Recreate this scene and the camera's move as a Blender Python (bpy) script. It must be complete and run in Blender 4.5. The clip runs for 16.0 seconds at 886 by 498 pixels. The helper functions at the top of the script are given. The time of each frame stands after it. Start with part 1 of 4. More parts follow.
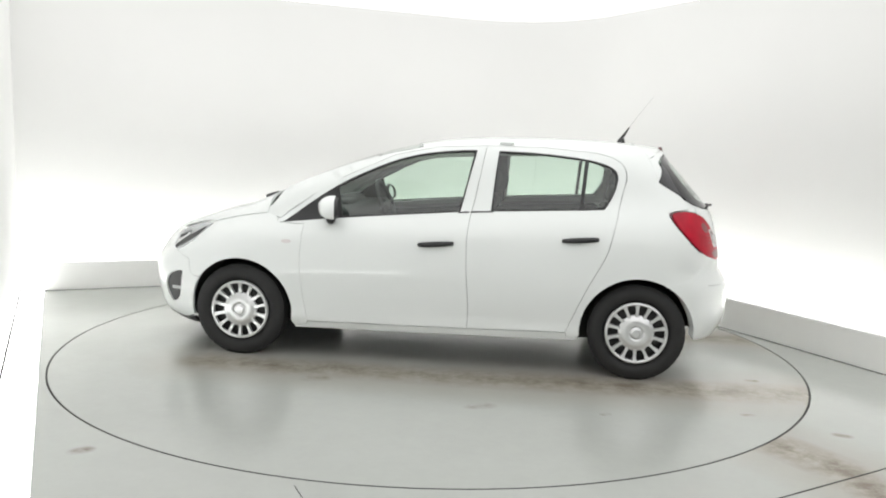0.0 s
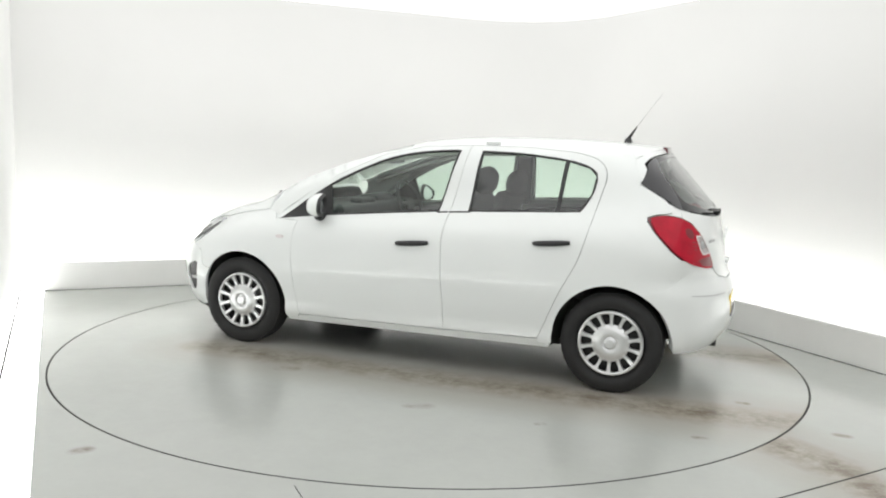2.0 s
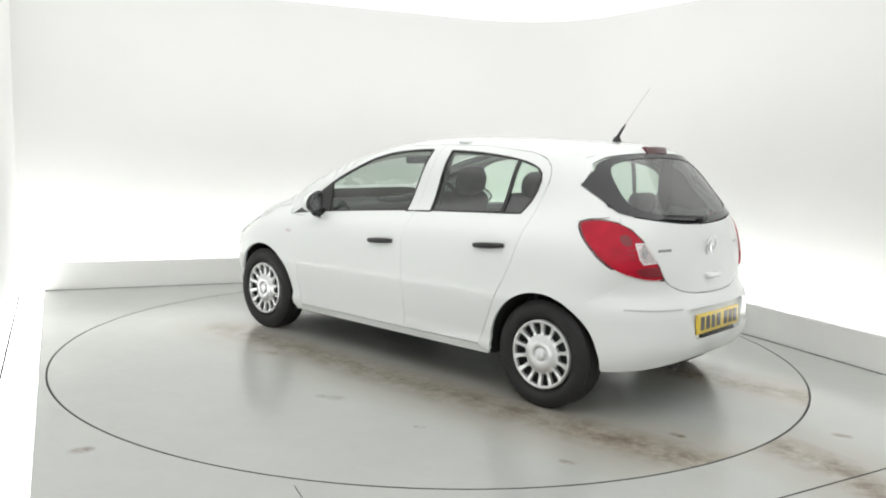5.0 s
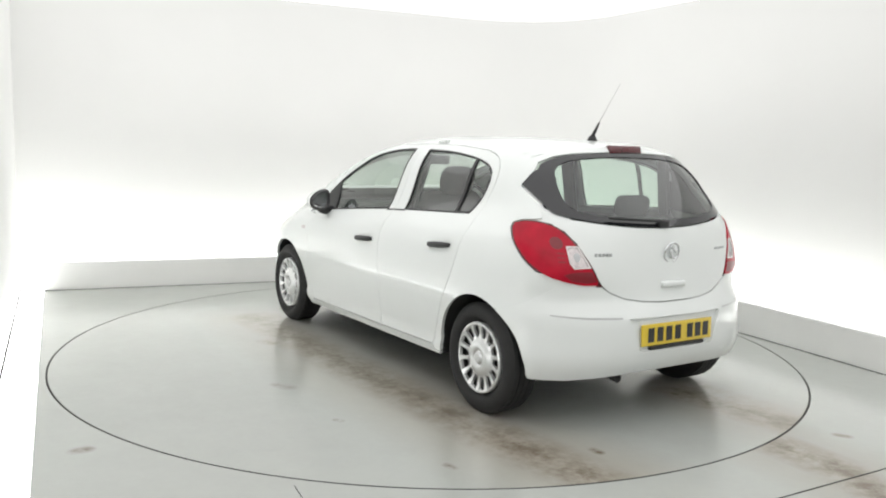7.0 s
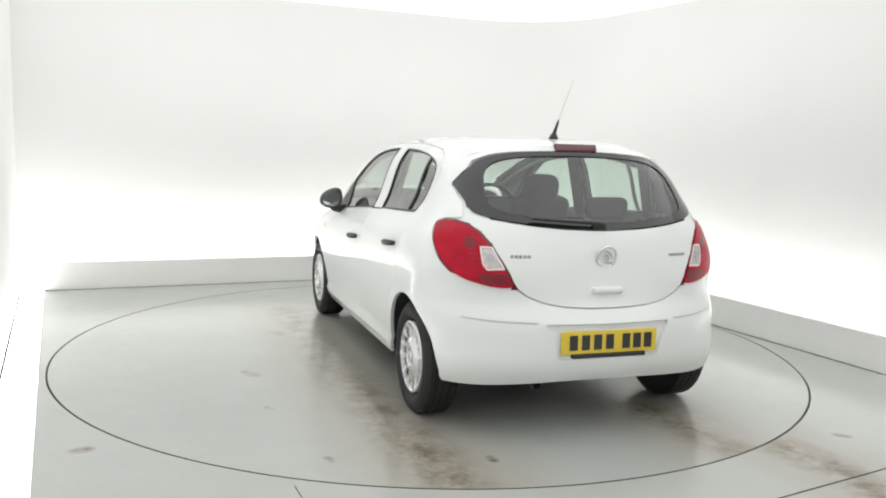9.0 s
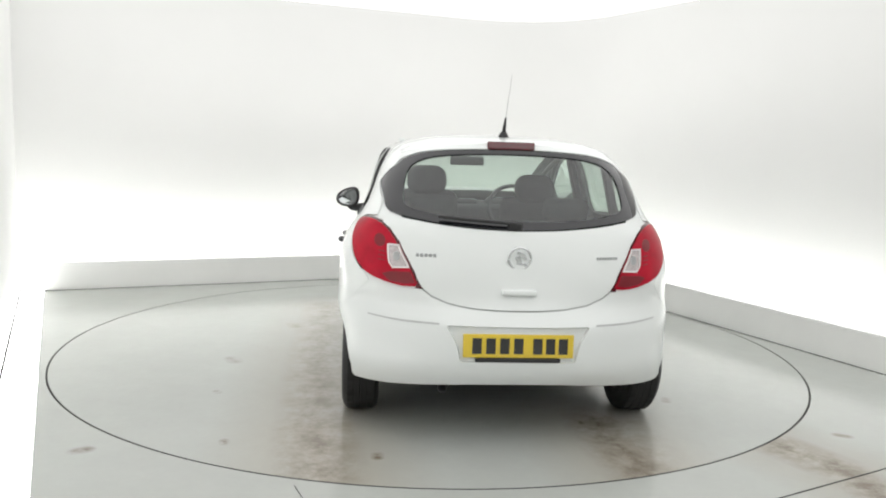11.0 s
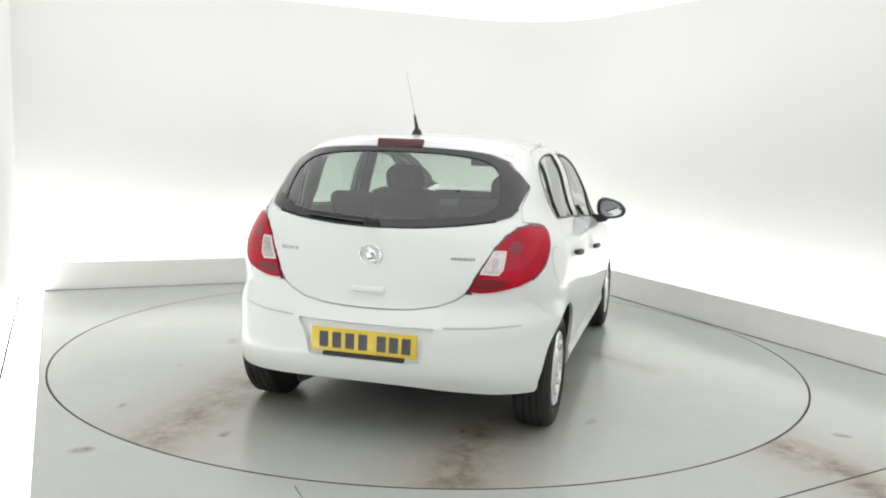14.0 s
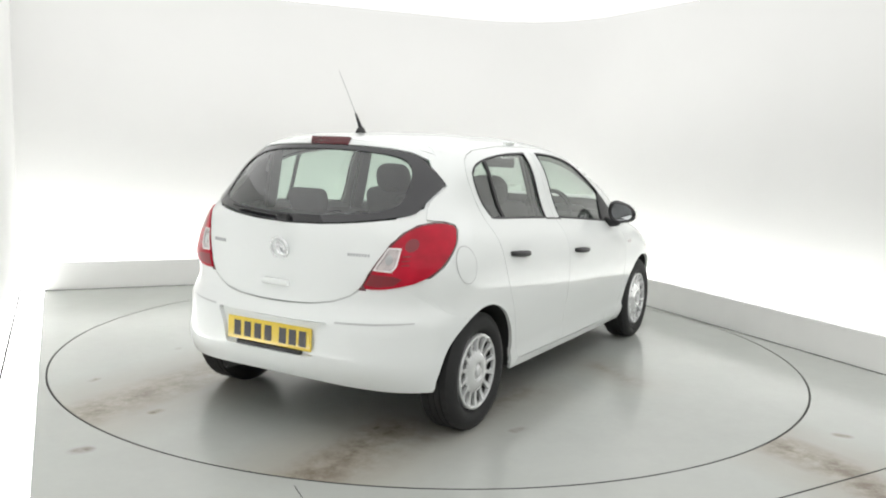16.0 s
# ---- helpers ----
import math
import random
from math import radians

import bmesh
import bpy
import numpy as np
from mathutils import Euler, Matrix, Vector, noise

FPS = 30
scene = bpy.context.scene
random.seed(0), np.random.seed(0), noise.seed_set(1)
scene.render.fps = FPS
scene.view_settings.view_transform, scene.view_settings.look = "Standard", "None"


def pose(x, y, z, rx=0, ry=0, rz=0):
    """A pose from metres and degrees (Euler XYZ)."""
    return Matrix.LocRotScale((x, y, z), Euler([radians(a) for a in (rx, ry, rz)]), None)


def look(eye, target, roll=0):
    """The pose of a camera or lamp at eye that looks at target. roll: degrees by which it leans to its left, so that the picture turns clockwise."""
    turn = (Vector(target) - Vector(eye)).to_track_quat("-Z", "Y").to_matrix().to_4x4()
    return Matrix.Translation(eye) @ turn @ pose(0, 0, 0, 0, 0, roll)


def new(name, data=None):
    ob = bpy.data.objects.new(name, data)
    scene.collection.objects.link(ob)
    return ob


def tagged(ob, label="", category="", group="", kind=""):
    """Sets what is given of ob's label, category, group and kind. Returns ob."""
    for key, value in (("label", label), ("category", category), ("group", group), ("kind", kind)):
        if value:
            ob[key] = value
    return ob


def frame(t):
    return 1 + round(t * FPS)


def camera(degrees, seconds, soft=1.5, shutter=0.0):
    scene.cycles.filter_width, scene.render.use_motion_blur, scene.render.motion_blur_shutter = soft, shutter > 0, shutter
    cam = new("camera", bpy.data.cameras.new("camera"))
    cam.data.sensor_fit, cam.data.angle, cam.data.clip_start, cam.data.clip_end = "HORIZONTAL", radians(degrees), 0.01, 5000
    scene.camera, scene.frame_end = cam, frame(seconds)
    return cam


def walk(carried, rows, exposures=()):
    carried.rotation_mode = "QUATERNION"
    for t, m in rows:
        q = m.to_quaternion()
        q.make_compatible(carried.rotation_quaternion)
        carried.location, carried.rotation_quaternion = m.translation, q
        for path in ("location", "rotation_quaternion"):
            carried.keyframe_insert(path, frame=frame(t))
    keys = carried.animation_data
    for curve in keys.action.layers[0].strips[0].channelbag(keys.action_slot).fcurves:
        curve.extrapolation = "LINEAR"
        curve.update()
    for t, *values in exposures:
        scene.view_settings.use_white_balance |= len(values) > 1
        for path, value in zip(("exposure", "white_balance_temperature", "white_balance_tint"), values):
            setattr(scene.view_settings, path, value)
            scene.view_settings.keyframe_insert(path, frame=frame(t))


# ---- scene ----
from mathutils.geometry import delaunay_2d_cdt

cam = camera(55.91, 16.0, soft=2.0)
EYE = (0.0, -5.7043, 1.4223)
AIM = look(EYE, (0.0105, EYE[1] + 0.99147, EYE[2] - 0.12983), 1.908)
walk(cam, [(0, AIM), (16, AIM)], exposures=[(0, 0.0), (16, 0.0)])

# ---- light ----
world = bpy.data.worlds.new("world")
scene.world = world
world.use_nodes = True
world.node_tree.nodes["Background"].inputs[0].default_value = (0.9, 0.95, 1.0, 1)
world.node_tree.nodes["Background"].inputs[1].default_value = 0.3
CEILING_GLOW, TROUGH_GLOW = 1.40, 7.5


# ---- materials ----
def material(name, colour, rough=0.5, metal=0.0, coat=0.0, coat_rough=0.06, vary=0.0, scale=8.0, bump=0.0, bump_scale=60.0, rough_vary=0.0, spec=0.5):
    m = bpy.data.materials.new(name)
    m.use_nodes = True
    n, l = m.node_tree.nodes, m.node_tree.links
    b = n["Principled BSDF"]
    b.inputs["Base Color"].default_value = (*colour, 1)
    b.inputs["Roughness"].default_value = rough
    b.inputs["Metallic"].default_value = metal
    b.inputs["Coat Weight"].default_value = coat
    b.inputs["Coat Roughness"].default_value = coat_rough
    b.inputs["Specular IOR Level"].default_value = spec
    if vary or bump or rough_vary:
        co = n.new("ShaderNodeTexCoord")
        big = n.new("ShaderNodeTexNoise")
        big.inputs["Scale"].default_value = scale
        big.inputs["Detail"].default_value = 6
        l.new(co.outputs["Object"], big.inputs["Vector"])
        if vary:
            mix = n.new("ShaderNodeMix")
            mix.data_type = "RGBA"
            mix.inputs[6].default_value = (*[c * (1 - vary) for c in colour], 1)
            mix.inputs[7].default_value = (*[min(c * (1 + vary), 1) for c in colour], 1)
            l.new(big.outputs["Fac"], mix.inputs[0])
            l.new(mix.outputs[2], b.inputs["Base Color"])
        if rough_vary:
            r = n.new("ShaderNodeMapRange")
            r.inputs[3].default_value, r.inputs[4].default_value = rough - rough_vary, rough + rough_vary
            l.new(big.outputs["Fac"], r.inputs[0])
            l.new(r.outputs[0], b.inputs["Roughness"])
        if bump:
            fine = n.new("ShaderNodeTexNoise")
            fine.inputs["Scale"].default_value = bump_scale
            fine.inputs["Detail"].default_value = 4
            l.new(co.outputs["Object"], fine.inputs["Vector"])
            bp = n.new("ShaderNodeBump")
            bp.inputs["Strength"].default_value = bump
            bp.inputs["Distance"].default_value = 0.002
            l.new(fine.outputs["Fac"], bp.inputs["Height"])
            l.new(bp.outputs["Normal"], b.inputs["Normal"])
    return m


def glowing(name, colour, strength):
    m = bpy.data.materials.new(name)
    m.use_nodes = True
    n, l = m.node_tree.nodes, m.node_tree.links
    e = n.new("ShaderNodeEmission")
    e.inputs[0].default_value, e.inputs[1].default_value = (*colour, 1), strength
    l.new(e.outputs[0], n["Material Output"].inputs[0])
    return m


def glass(name, tint, gloss=0.9, rough=0.0):
    """A thin pane: tinted, with a mirror's gloss that grows at grazing angles."""
    m = bpy.data.materials.new(name)
    m.use_nodes = True
    n, l = m.node_tree.nodes, m.node_tree.links
    t, g, mix, lw = n.new("ShaderNodeBsdfTransparent"), n.new("ShaderNodeBsdfGlossy"), n.new("ShaderNodeMixShader"), n.new("ShaderNodeLayerWeight")
    t.inputs[0].default_value = (*tint, 1)
    g.inputs[0].default_value = (gloss, gloss, gloss, 1)
    g.inputs["Roughness"].default_value = rough
    p, q = n.new("ShaderNodeMath"), n.new("ShaderNodeMath")
    p.operation, p.inputs[1].default_value = "POWER", 3.3
    q.operation, q.inputs[1].default_value, q.inputs[2].default_value = "MULTIPLY_ADD", 0.9, 0.09
    l.new(lw.outputs["Facing"], p.inputs[0])
    l.new(p.outputs[0], q.inputs[0])
    l.new(q.outputs[0], mix.inputs[0])
    l.new(t.outputs[0], mix.inputs[1])
    l.new(g.outputs[0], mix.inputs[2])
    l.new(mix.outputs[0], n["Material Output"].inputs[0])
    return m


def floor_material(name, trails):
    """Grey floor paint, scuffed and half glossy, with brown tyre dirt along trails: (x0, y0, x1, y1, half width, weight)."""
    m = bpy.data.materials.new(name)
    m.use_nodes = True
    n, l = m.node_tree.nodes, m.node_tree.links
    b = n["Principled BSDF"]

    def link(a, s):
        l.new(a, s)

    def maths(op, a, c, clamp=False):
        k = n.new("ShaderNodeMath")
        k.operation, k.use_clamp = op, clamp
        for s, v in zip(k.inputs, (a, c)):
            if isinstance(v, (int, float)):
                s.default_value = v
            else:
                link(v, s)
        return k.outputs[0]

    co = n.new("ShaderNodeTexCoord")

    def noise_at(scale, detail=6, rough=0.6):
        t = n.new("ShaderNodeTexNoise")
        t.inputs["Scale"].default_value, t.inputs["Detail"].default_value, t.inputs["Roughness"].default_value = scale, detail, rough
        link(co.outputs["Object"], t.inputs["Vector"])
        return t.outputs["Fac"]

    big, mid, fine = noise_at(0.9, 3, 0.5), noise_at(6.5, 8, 0.7), noise_at(24.0, 8, 0.7)
    sep = n.new("ShaderNodeSeparateXYZ")
    link(co.outputs["Object"], sep.inputs[0])
    x, y = sep.outputs[0], sep.outputs[1]
    dirt = haze = None
    for x0, y0, x1, y1, w, k in trails:
        dx, dy = x1 - x0, y1 - y0
        n2 = dx * dx + dy * dy
        along = maths("ADD", maths("MULTIPLY", maths("SUBTRACT", x, x0), dx / n2), maths("MULTIPLY", maths("SUBTRACT", y, y0), dy / n2))
        along = maths("MINIMUM", maths("MAXIMUM", along, 0.0), 1.0)
        ex = maths("SUBTRACT", maths("SUBTRACT", x, x0), maths("MULTIPLY", along, dx))
        ey = maths("SUBTRACT", maths("SUBTRACT", y, y0), maths("MULTIPLY", along, dy))
        d = maths("SQRT", maths("ADD", maths("MULTIPLY", ex, ex), maths("MULTIPLY", ey, ey)), 0.0)
        near = maths("MULTIPLY", maths("SUBTRACT", 1.0, maths("DIVIDE", d, w), True), k)
        wide = maths("MULTIPLY", maths("SUBTRACT", 1.0, maths("DIVIDE", d, w * 2.3), True), min(k, 1.0) * (1.0 if w > 0.1 else 0.0))
        dirt = near if dirt is None else maths("MAXIMUM", dirt, near)
        haze = wide if haze is None else maths("MAXIMUM", haze, wide)
    patch = n.new("ShaderNodeMapRange")
    patch.inputs[1].default_value, patch.inputs[2].default_value = 0.40, 0.60
    link(maths("ADD", maths("MULTIPLY", mid, 0.75), maths("MULTIPLY", fine, 0.25)), patch.inputs[0])
    haze = maths("MULTIPLY", haze, maths("ADD", big, 0.25))
    dirt = maths("MULTIPLY", dirt, patch.outputs[0], True)
    base = n.new("ShaderNodeMix")
    base.data_type = "RGBA"
    base.inputs[6].default_value, base.inputs[7].default_value = (0.362, 0.376, 0.352, 1), (0.514, 0.532, 0.505, 1)
    link(maths("ADD", maths("MULTIPLY", big, 0.5), maths("ADD", maths("MULTIPLY", mid, 0.3), maths("MULTIPLY", fine, 0.2))), base.inputs[0])
    tint = n.new("ShaderNodeMix")
    tint.data_type = "RGBA"
    tint.inputs[7].default_value = (0.34, 0.29, 0.225, 1)
    link(maths("MULTIPLY", haze, 0.85, True), tint.inputs[0])
    link(base.outputs[2], tint.inputs[6])
    soil = n.new("ShaderNodeMix")
    soil.data_type = "RGBA"
    soil.inputs[7].default_value = (0.19, 0.155, 0.12, 1)
    link(dirt, soil.inputs[0])
    link(tint.outputs[2], soil.inputs[6])
    link(soil.outputs[2], b.inputs["Base Color"])
    r = n.new("ShaderNodeMapRange")
    r.inputs[1].default_value, r.inputs[2].default_value = 0.0, 1.0
    r.inputs[3].default_value, r.inputs[4].default_value = 0.13, 0.26
    link(noise_at(2.6, 5, 0.6), r.inputs[0])
    link(r.outputs[0], b.inputs["Roughness"])
    b.inputs["Specular IOR Level"].default_value = 0.5
    return m


WHITE_WALL = material("white wall paint", (0.82, 0.82, 0.805), 0.6, vary=0.02, scale=1.5, bump=0.15, bump_scale=120)
# tone of the added south wall, set for the light it throws on the car
GREY_WALL = material("grey wall paint", (0.60, 0.60, 0.59), 0.7, vary=0.04, scale=2, bump=0.15, bump_scale=120)
KERB_PAINT = material("kerb paint", (0.81, 0.81, 0.79), 0.4, vary=0.05, scale=4, bump=0.2, bump_scale=50, rough_vary=0.1)
PANEL_GLOW = glowing("lit floor panel", (1.0, 1.0, 0.99), 6.5)
TROUGH = glowing("light trough", (1.0, 1.0, 0.98), TROUGH_GLOW)
CEILING = glowing("luminous ceiling", (1.0, 1.0, 0.985), CEILING_GLOW)
STEEL_EDGE = material("dark joint", (0.03, 0.03, 0.03), 0.7, vary=0.2)
PAINT = material("white car paint", (0.79, 0.815, 0.805), 0.5, coat=1.0, coat_rough=0.02, vary=0.008, scale=3, spec=0.15)
# grey that sets the tone of panel gaps and of the bumper's drawn crease
JOINT = material("grey shut-line shadow metal", (0.50, 0.51, 0.51), 0.6, vary=0.1)
BLACK = material("black plastic trim", (0.018, 0.018, 0.019), 0.45, vary=0.15, scale=30, bump=0.15, bump_scale=400)
GLOSS_BLACK = material("black ceramic glass border", (0.012, 0.012, 0.015), 0.05, coat=0.5, coat_rough=0.02, vary=0.1)
RUBBER = material("tyre rubber", (0.014, 0.014, 0.0145), 0.7, vary=0.25, scale=20, bump=0.4, bump_scale=150)
SILVER = material("silver hubcap plastic", (0.72, 0.73, 0.735), 0.22, metal=0.65, vary=0.06, scale=30, coat=0.3)
WHEEL_DARK = material("black steel wheel", (0.015, 0.015, 0.015), 0.6, vary=0.2)
CHROME = material("chrome", (0.75, 0.76, 0.77), 0.15, metal=1.0, vary=0.05, scale=40)
CLOTH = material("dark grey seat cloth", (0.055, 0.056, 0.06), 0.9, vary=0.25, scale=60, bump=0.5, bump_scale=500)
DASH = material("charcoal dashboard plastic", (0.045, 0.046, 0.05), 0.65, vary=0.15, scale=20, bump=0.3, bump_scale=500)
HEADLINER = material("light grey headliner cloth", (0.42, 0.42, 0.40), 0.95, vary=0.05, scale=40, bump=0.3, bump_scale=400)
UNDER = material("dark underbody", (0.02, 0.02, 0.02), 0.8, vary=0.3)
WINDOW = glass("green-tinted window glass", (0.80, 0.90, 0.83))
REAR_GLASS = glass("tinted rear screen glass", (0.72, 0.82, 0.76))
SCREEN = glass("windscreen glass", (0.86, 0.93, 0.88))
RED = material("red lamp lens", (0.43, 0.005, 0.024), 0.3, coat=0.35, coat_rough=0.03, spec=0.1, vary=0.45, scale=13, bump=0.12, bump_scale=160)
MID_RED = material("deep red lamp lens", (0.19, 0.003, 0.012), 0.3, coat=0.35, vary=0.15, scale=30)
ROD = material("pale aerial rod", (0.55, 0.55, 0.54), 0.5, vary=0.05)
DARK_RED = material("dark red lamp lens", (0.09, 0.006, 0.012), 0.15, coat=1.0, vary=0.1, scale=25)
CLEAR_LENS = material("clear lamp lens over silver", (0.60, 0.54, 0.54), 0.12, metal=0.4, coat=1.0, vary=0.55, scale=60)
LENS_EDGE = material("bright lens moulding", (0.72, 0.68, 0.68), 0.25, coat=0.6, vary=0.05, scale=40)
HEAD_LENS = material("clear headlamp lens", (0.55, 0.57, 0.58), 0.1, metal=0.5, coat=1.0, vary=0.3, scale=18)
YELLOW = material("yellow number plate", (0.76, 0.55, 0.035), 0.4, coat=1.0, coat_rough=0.03, vary=0.03, scale=10)
INK = material("black plate ink", (0.012, 0.012, 0.012), 0.5, coat=1.0, coat_rough=0.03, vary=0.1)
BADGE_GREY = material("grey badge chrome", (0.45, 0.46, 0.47), 0.3, metal=0.7, vary=0.1, scale=60)
MIRROR = material("mirror glass", (0.82, 0.84, 0.86), 0.03, metal=1.0)
TURNTABLE_FLOOR = floor_material("turntable floor paint", [
    (-2.38, 0.64, -1.7, 0.68, 0.24, 1.1), (-1.7, 0.68, -0.2, 0.76, 0.24, 0.9), (-0.2, 0.76, 1.3, 0.78, 0.23, 0.8), (-2.3, -0.79, -1.55, -0.74, 0.22, 1.0), (-2.1, -0.88, -0.6, -1.0, 0.2, 0.4),
    (0.18, -1.16, -0.05, -1.45, 0.16, 0.4), (0.5, 0.98, 0.58, 1.0, 0.07, 0.8), (-0.5, 1.27, -0.42, 1.3, 0.06, 0.7), (-1.26, -1.24, -1.20, -1.26, 0.035, 0.9),
    (-1.14, 1.26, -1.12, 1.27, 0.028, 1.3), (-1.92, 1.09, -1.88, 1.10, 0.03, 1.3), (-2.09, 0.39, -2.05, 0.39, 0.035, 1.3), (-1.63, -0.66, -1.60, -0.66, 0.03, 1.3), (-1.99, -0.77, -1.97, -0.77, 0.05, 1.5)])
FIXED_FLOOR = floor_material("fixed floor paint", [(1.66, -1.72, 1.85, -2.05, 0.19, 1.3), (1.85, -2.05, 1.98, -2.6, 0.18, 1.2), (2.08, -1.63, 2.12, -1.65, 0.04, 1.0), (-1.555, -2.14, -1.525, -2.12, 0.05, 1.2)])


# ---- mesh helpers ----
def finish(name, bm, mat):
    me = bpy.data.meshes.new(name)
    bm.to_mesh(me)
    bm.free()
    me.materials.append(mat)
    return me


def part(name, bm, mat, parent, label="", place=None):
    ob = new(name, finish(name, bm, mat))
    ob.parent = parent
    if place is not None:
        ob.matrix_basis = place
    return tagged(ob, label)


def thing(name, bm, mat, label, category="", group="", kind=""):
    return tagged(new(name, finish(name, bm, mat)), label, category, group, kind)


def empty(name, label, category):
    return tagged(new(name), label, category)


def smooth(bm, sharp=0.6):
    for f in bm.faces:
        f.smooth = True
    for e in bm.edges:
        if len(e.link_faces) == 2 and e.calc_face_angle(0) > sharp:
            e.smooth = False
    return bm


def rbox(bm, size, at, bevel=0.01, turn=None, segments=3):
    """A box with rounded edges."""
    got = bmesh.ops.create_cube(bm, size=1)["verts"]
    m = Matrix.Translation(at) @ (turn or Matrix()) @ Matrix.Diagonal((*size, 1))
    bmesh.ops.transform(bm, matrix=m, verts=got)
    es = list({e for v in got for e in v.link_edges})
    bmesh.ops.bevel(bm, geom=es, offset=bevel, segments=segments, affect="EDGES", profile=0.5)
    return bm


def prism(bm, poly, z0, z1):
    """Upright walls and lids on a plan polygon."""
    lo = [bm.verts.new((x, y, z0)) for x, y in poly]
    hi = [bm.verts.new((x, y, z1)) for x, y in poly]
    bm.faces.new(hi)
    bm.faces.new(lo[::-1])
    for i in range(len(poly)):
        j = (i + 1) % len(poly)
        bm.faces.new((lo[i], lo[j], hi[j], hi[i]))
    bmesh.ops.recalc_face_normals(bm, faces=bm.faces)
    return bm


def lathe(bm, profile, n=64, axis="Y"):
    """A turned form: profile of (radius, along)."""
    rows = []
    for r, a in profile:
        row = []
        for i in range(n):
            t = 2 * math.pi * i / n
            row.append(bm.verts.new((r * math.cos(t), a, r * math.sin(t)) if axis == "Y" else (r * math.cos(t), r * math.sin(t), a)))
        rows.append(row)
    for p, q in zip(rows, rows[1:]):
        for i in range(n):
            j = (i + 1) % n
            bm.faces.new((p[i], p[j], q[j], q[i]))
    return bm


def tube(bm, pts, radii, n=10):
    """A round bar along points."""
    rows = []
    for k, p in enumerate(pts):
        a, b = Vector(pts[max(k - 1, 0)]), Vector(pts[min(k + 1, len(pts) - 1)])
        q = (b - a).to_track_quat("Z", "Y")
        r = radii[k] if isinstance(radii, (list, tuple)) else radii
        rows.append([bm.verts.new(Vector(p) + q @ Vector((r * math.cos(2 * math.pi * i / n), r * math.sin(2 * math.pi * i / n), 0))) for i in range(n)])
    for p, q in zip(rows, rows[1:]):
        for i in range(n):
            bm.faces.new((p[i], p[(i + 1) % n], q[(i + 1) % n], q[i]))
    bm.faces.new(rows[0][::-1])
    bm.faces.new(rows[-1])
    return smooth(bm, 1.0)


# ---- the studio ----
RADIUS = 2.4354
KA, KC, KB = Vector((-3.395, 1.489)), Vector((1.06, 3.462)), Vector((3.504, -1.553))
DA, DB = (KC - KA).normalized(), (KB - KC).normalized()
NA, NB = Vector((-DA.y, DA.x)), Vector((-DB.y, DB.x))
DL = Vector((1.815, -4.007)).normalized()
NL = Vector((DL.y, -DL.x))
if NL.x > 0:
    NL = -NL
HALL_H = 2.73


def ring_points(r, n, z):
    return [(r * math.cos(2 * math.pi * i / n), r * math.sin(2 * math.pi * i / n), z) for i in range(n)]


def floor_sheet():
    """The fixed floor with a round opening for the turntable."""
    edge = [KA, KC, KB, Vector((5.75, -4.7)), Vector((5.75, -8.6)), Vector((0.5, -9.1)), KA + DL * 11.0]
    n = 180
    bm = bmesh.new()
    outer, lower = [], []
    inner = [bm.verts.new(p) for p in ring_points(RADIUS + 0.004, n, 0)]
    skirt = [bm.verts.new(p) for p in ring_points(RADIUS + 0.004, n, -0.06)]
    for i in range(n):
        d = Vector((math.cos(2 * math.pi * i / n), math.sin(2 * math.pi * i / n)))
        best = 99
        for k in range(len(edge)):
            a, b = edge[k], edge[(k + 1) % len(edge)]
            s = b - a
            det = d.x * -s.y + s.x * d.y
            if abs(det) < 1e-9:
                continue
            t = (a.x * -s.y + s.x * a.y) / det
            u = (d.x * a.y - d.y * a.x) / det
            if t > 0 and -1e-6 <= u <= 1 + 1e-6:
                best = min(best, t)
        outer.append(bm.verts.new((d.x * best, d.y * best, 0)))
        lower.append(bm.verts.new((d.x * best, d.y * best, -0.06)))
    for i in range(n):
        j = (i + 1) % n
        bm.faces.new((inner[i], outer[i], outer[j], inner[j]))
        bm.faces.new((skirt[i], inner[i], inner[j], skirt[j]))
        bm.faces.new((outer[i], lower[i], lower[j], outer[j]))
    bmesh.ops.recalc_face_normals(bm, faces=bm.faces)
    if bm.faces[0].normal.z < 0:
        bmesh.ops.reverse_faces(bm, faces=bm.faces)
    return bm


thing("floor", floor_sheet(), FIXED_FLOOR, "scuffed light grey painted studio floor round the turntable", kind="structure")
pit = bmesh.new()
bmesh.ops.create_circle(pit, cap_ends=True, segments=90, radius=RADIUS + 0.012)
bmesh.ops.translate(pit, vec=(0, 0, -0.06), verts=pit.verts)
thing("turntable_pit", pit, STEEL_EDGE, "dark pit below the turntable plate", kind="structure")

# low kerbs in front of the light troughs
for name, a, b, nrm in (("kerb_west", KA, KC, NA), ("kerb_east", KC, KB, NB)):
    bm = bmesh.new()
    prism(bm, [a, b, b + nrm * 0.045, a + nrm * 0.045], -0.1, 0.243)
    bmesh.ops.bevel(bm, geom=list(bm.edges), offset=0.004, segments=2, affect="EDGES")
    thing(name, bm, KERB_PAINT, "low off-white painted kerb board along the floor edge", kind="structure")

# walls: left flank, back and right, joined by a round corner
GAP = 0.50
WL = KA + NL * 0.29 + NA * GAP
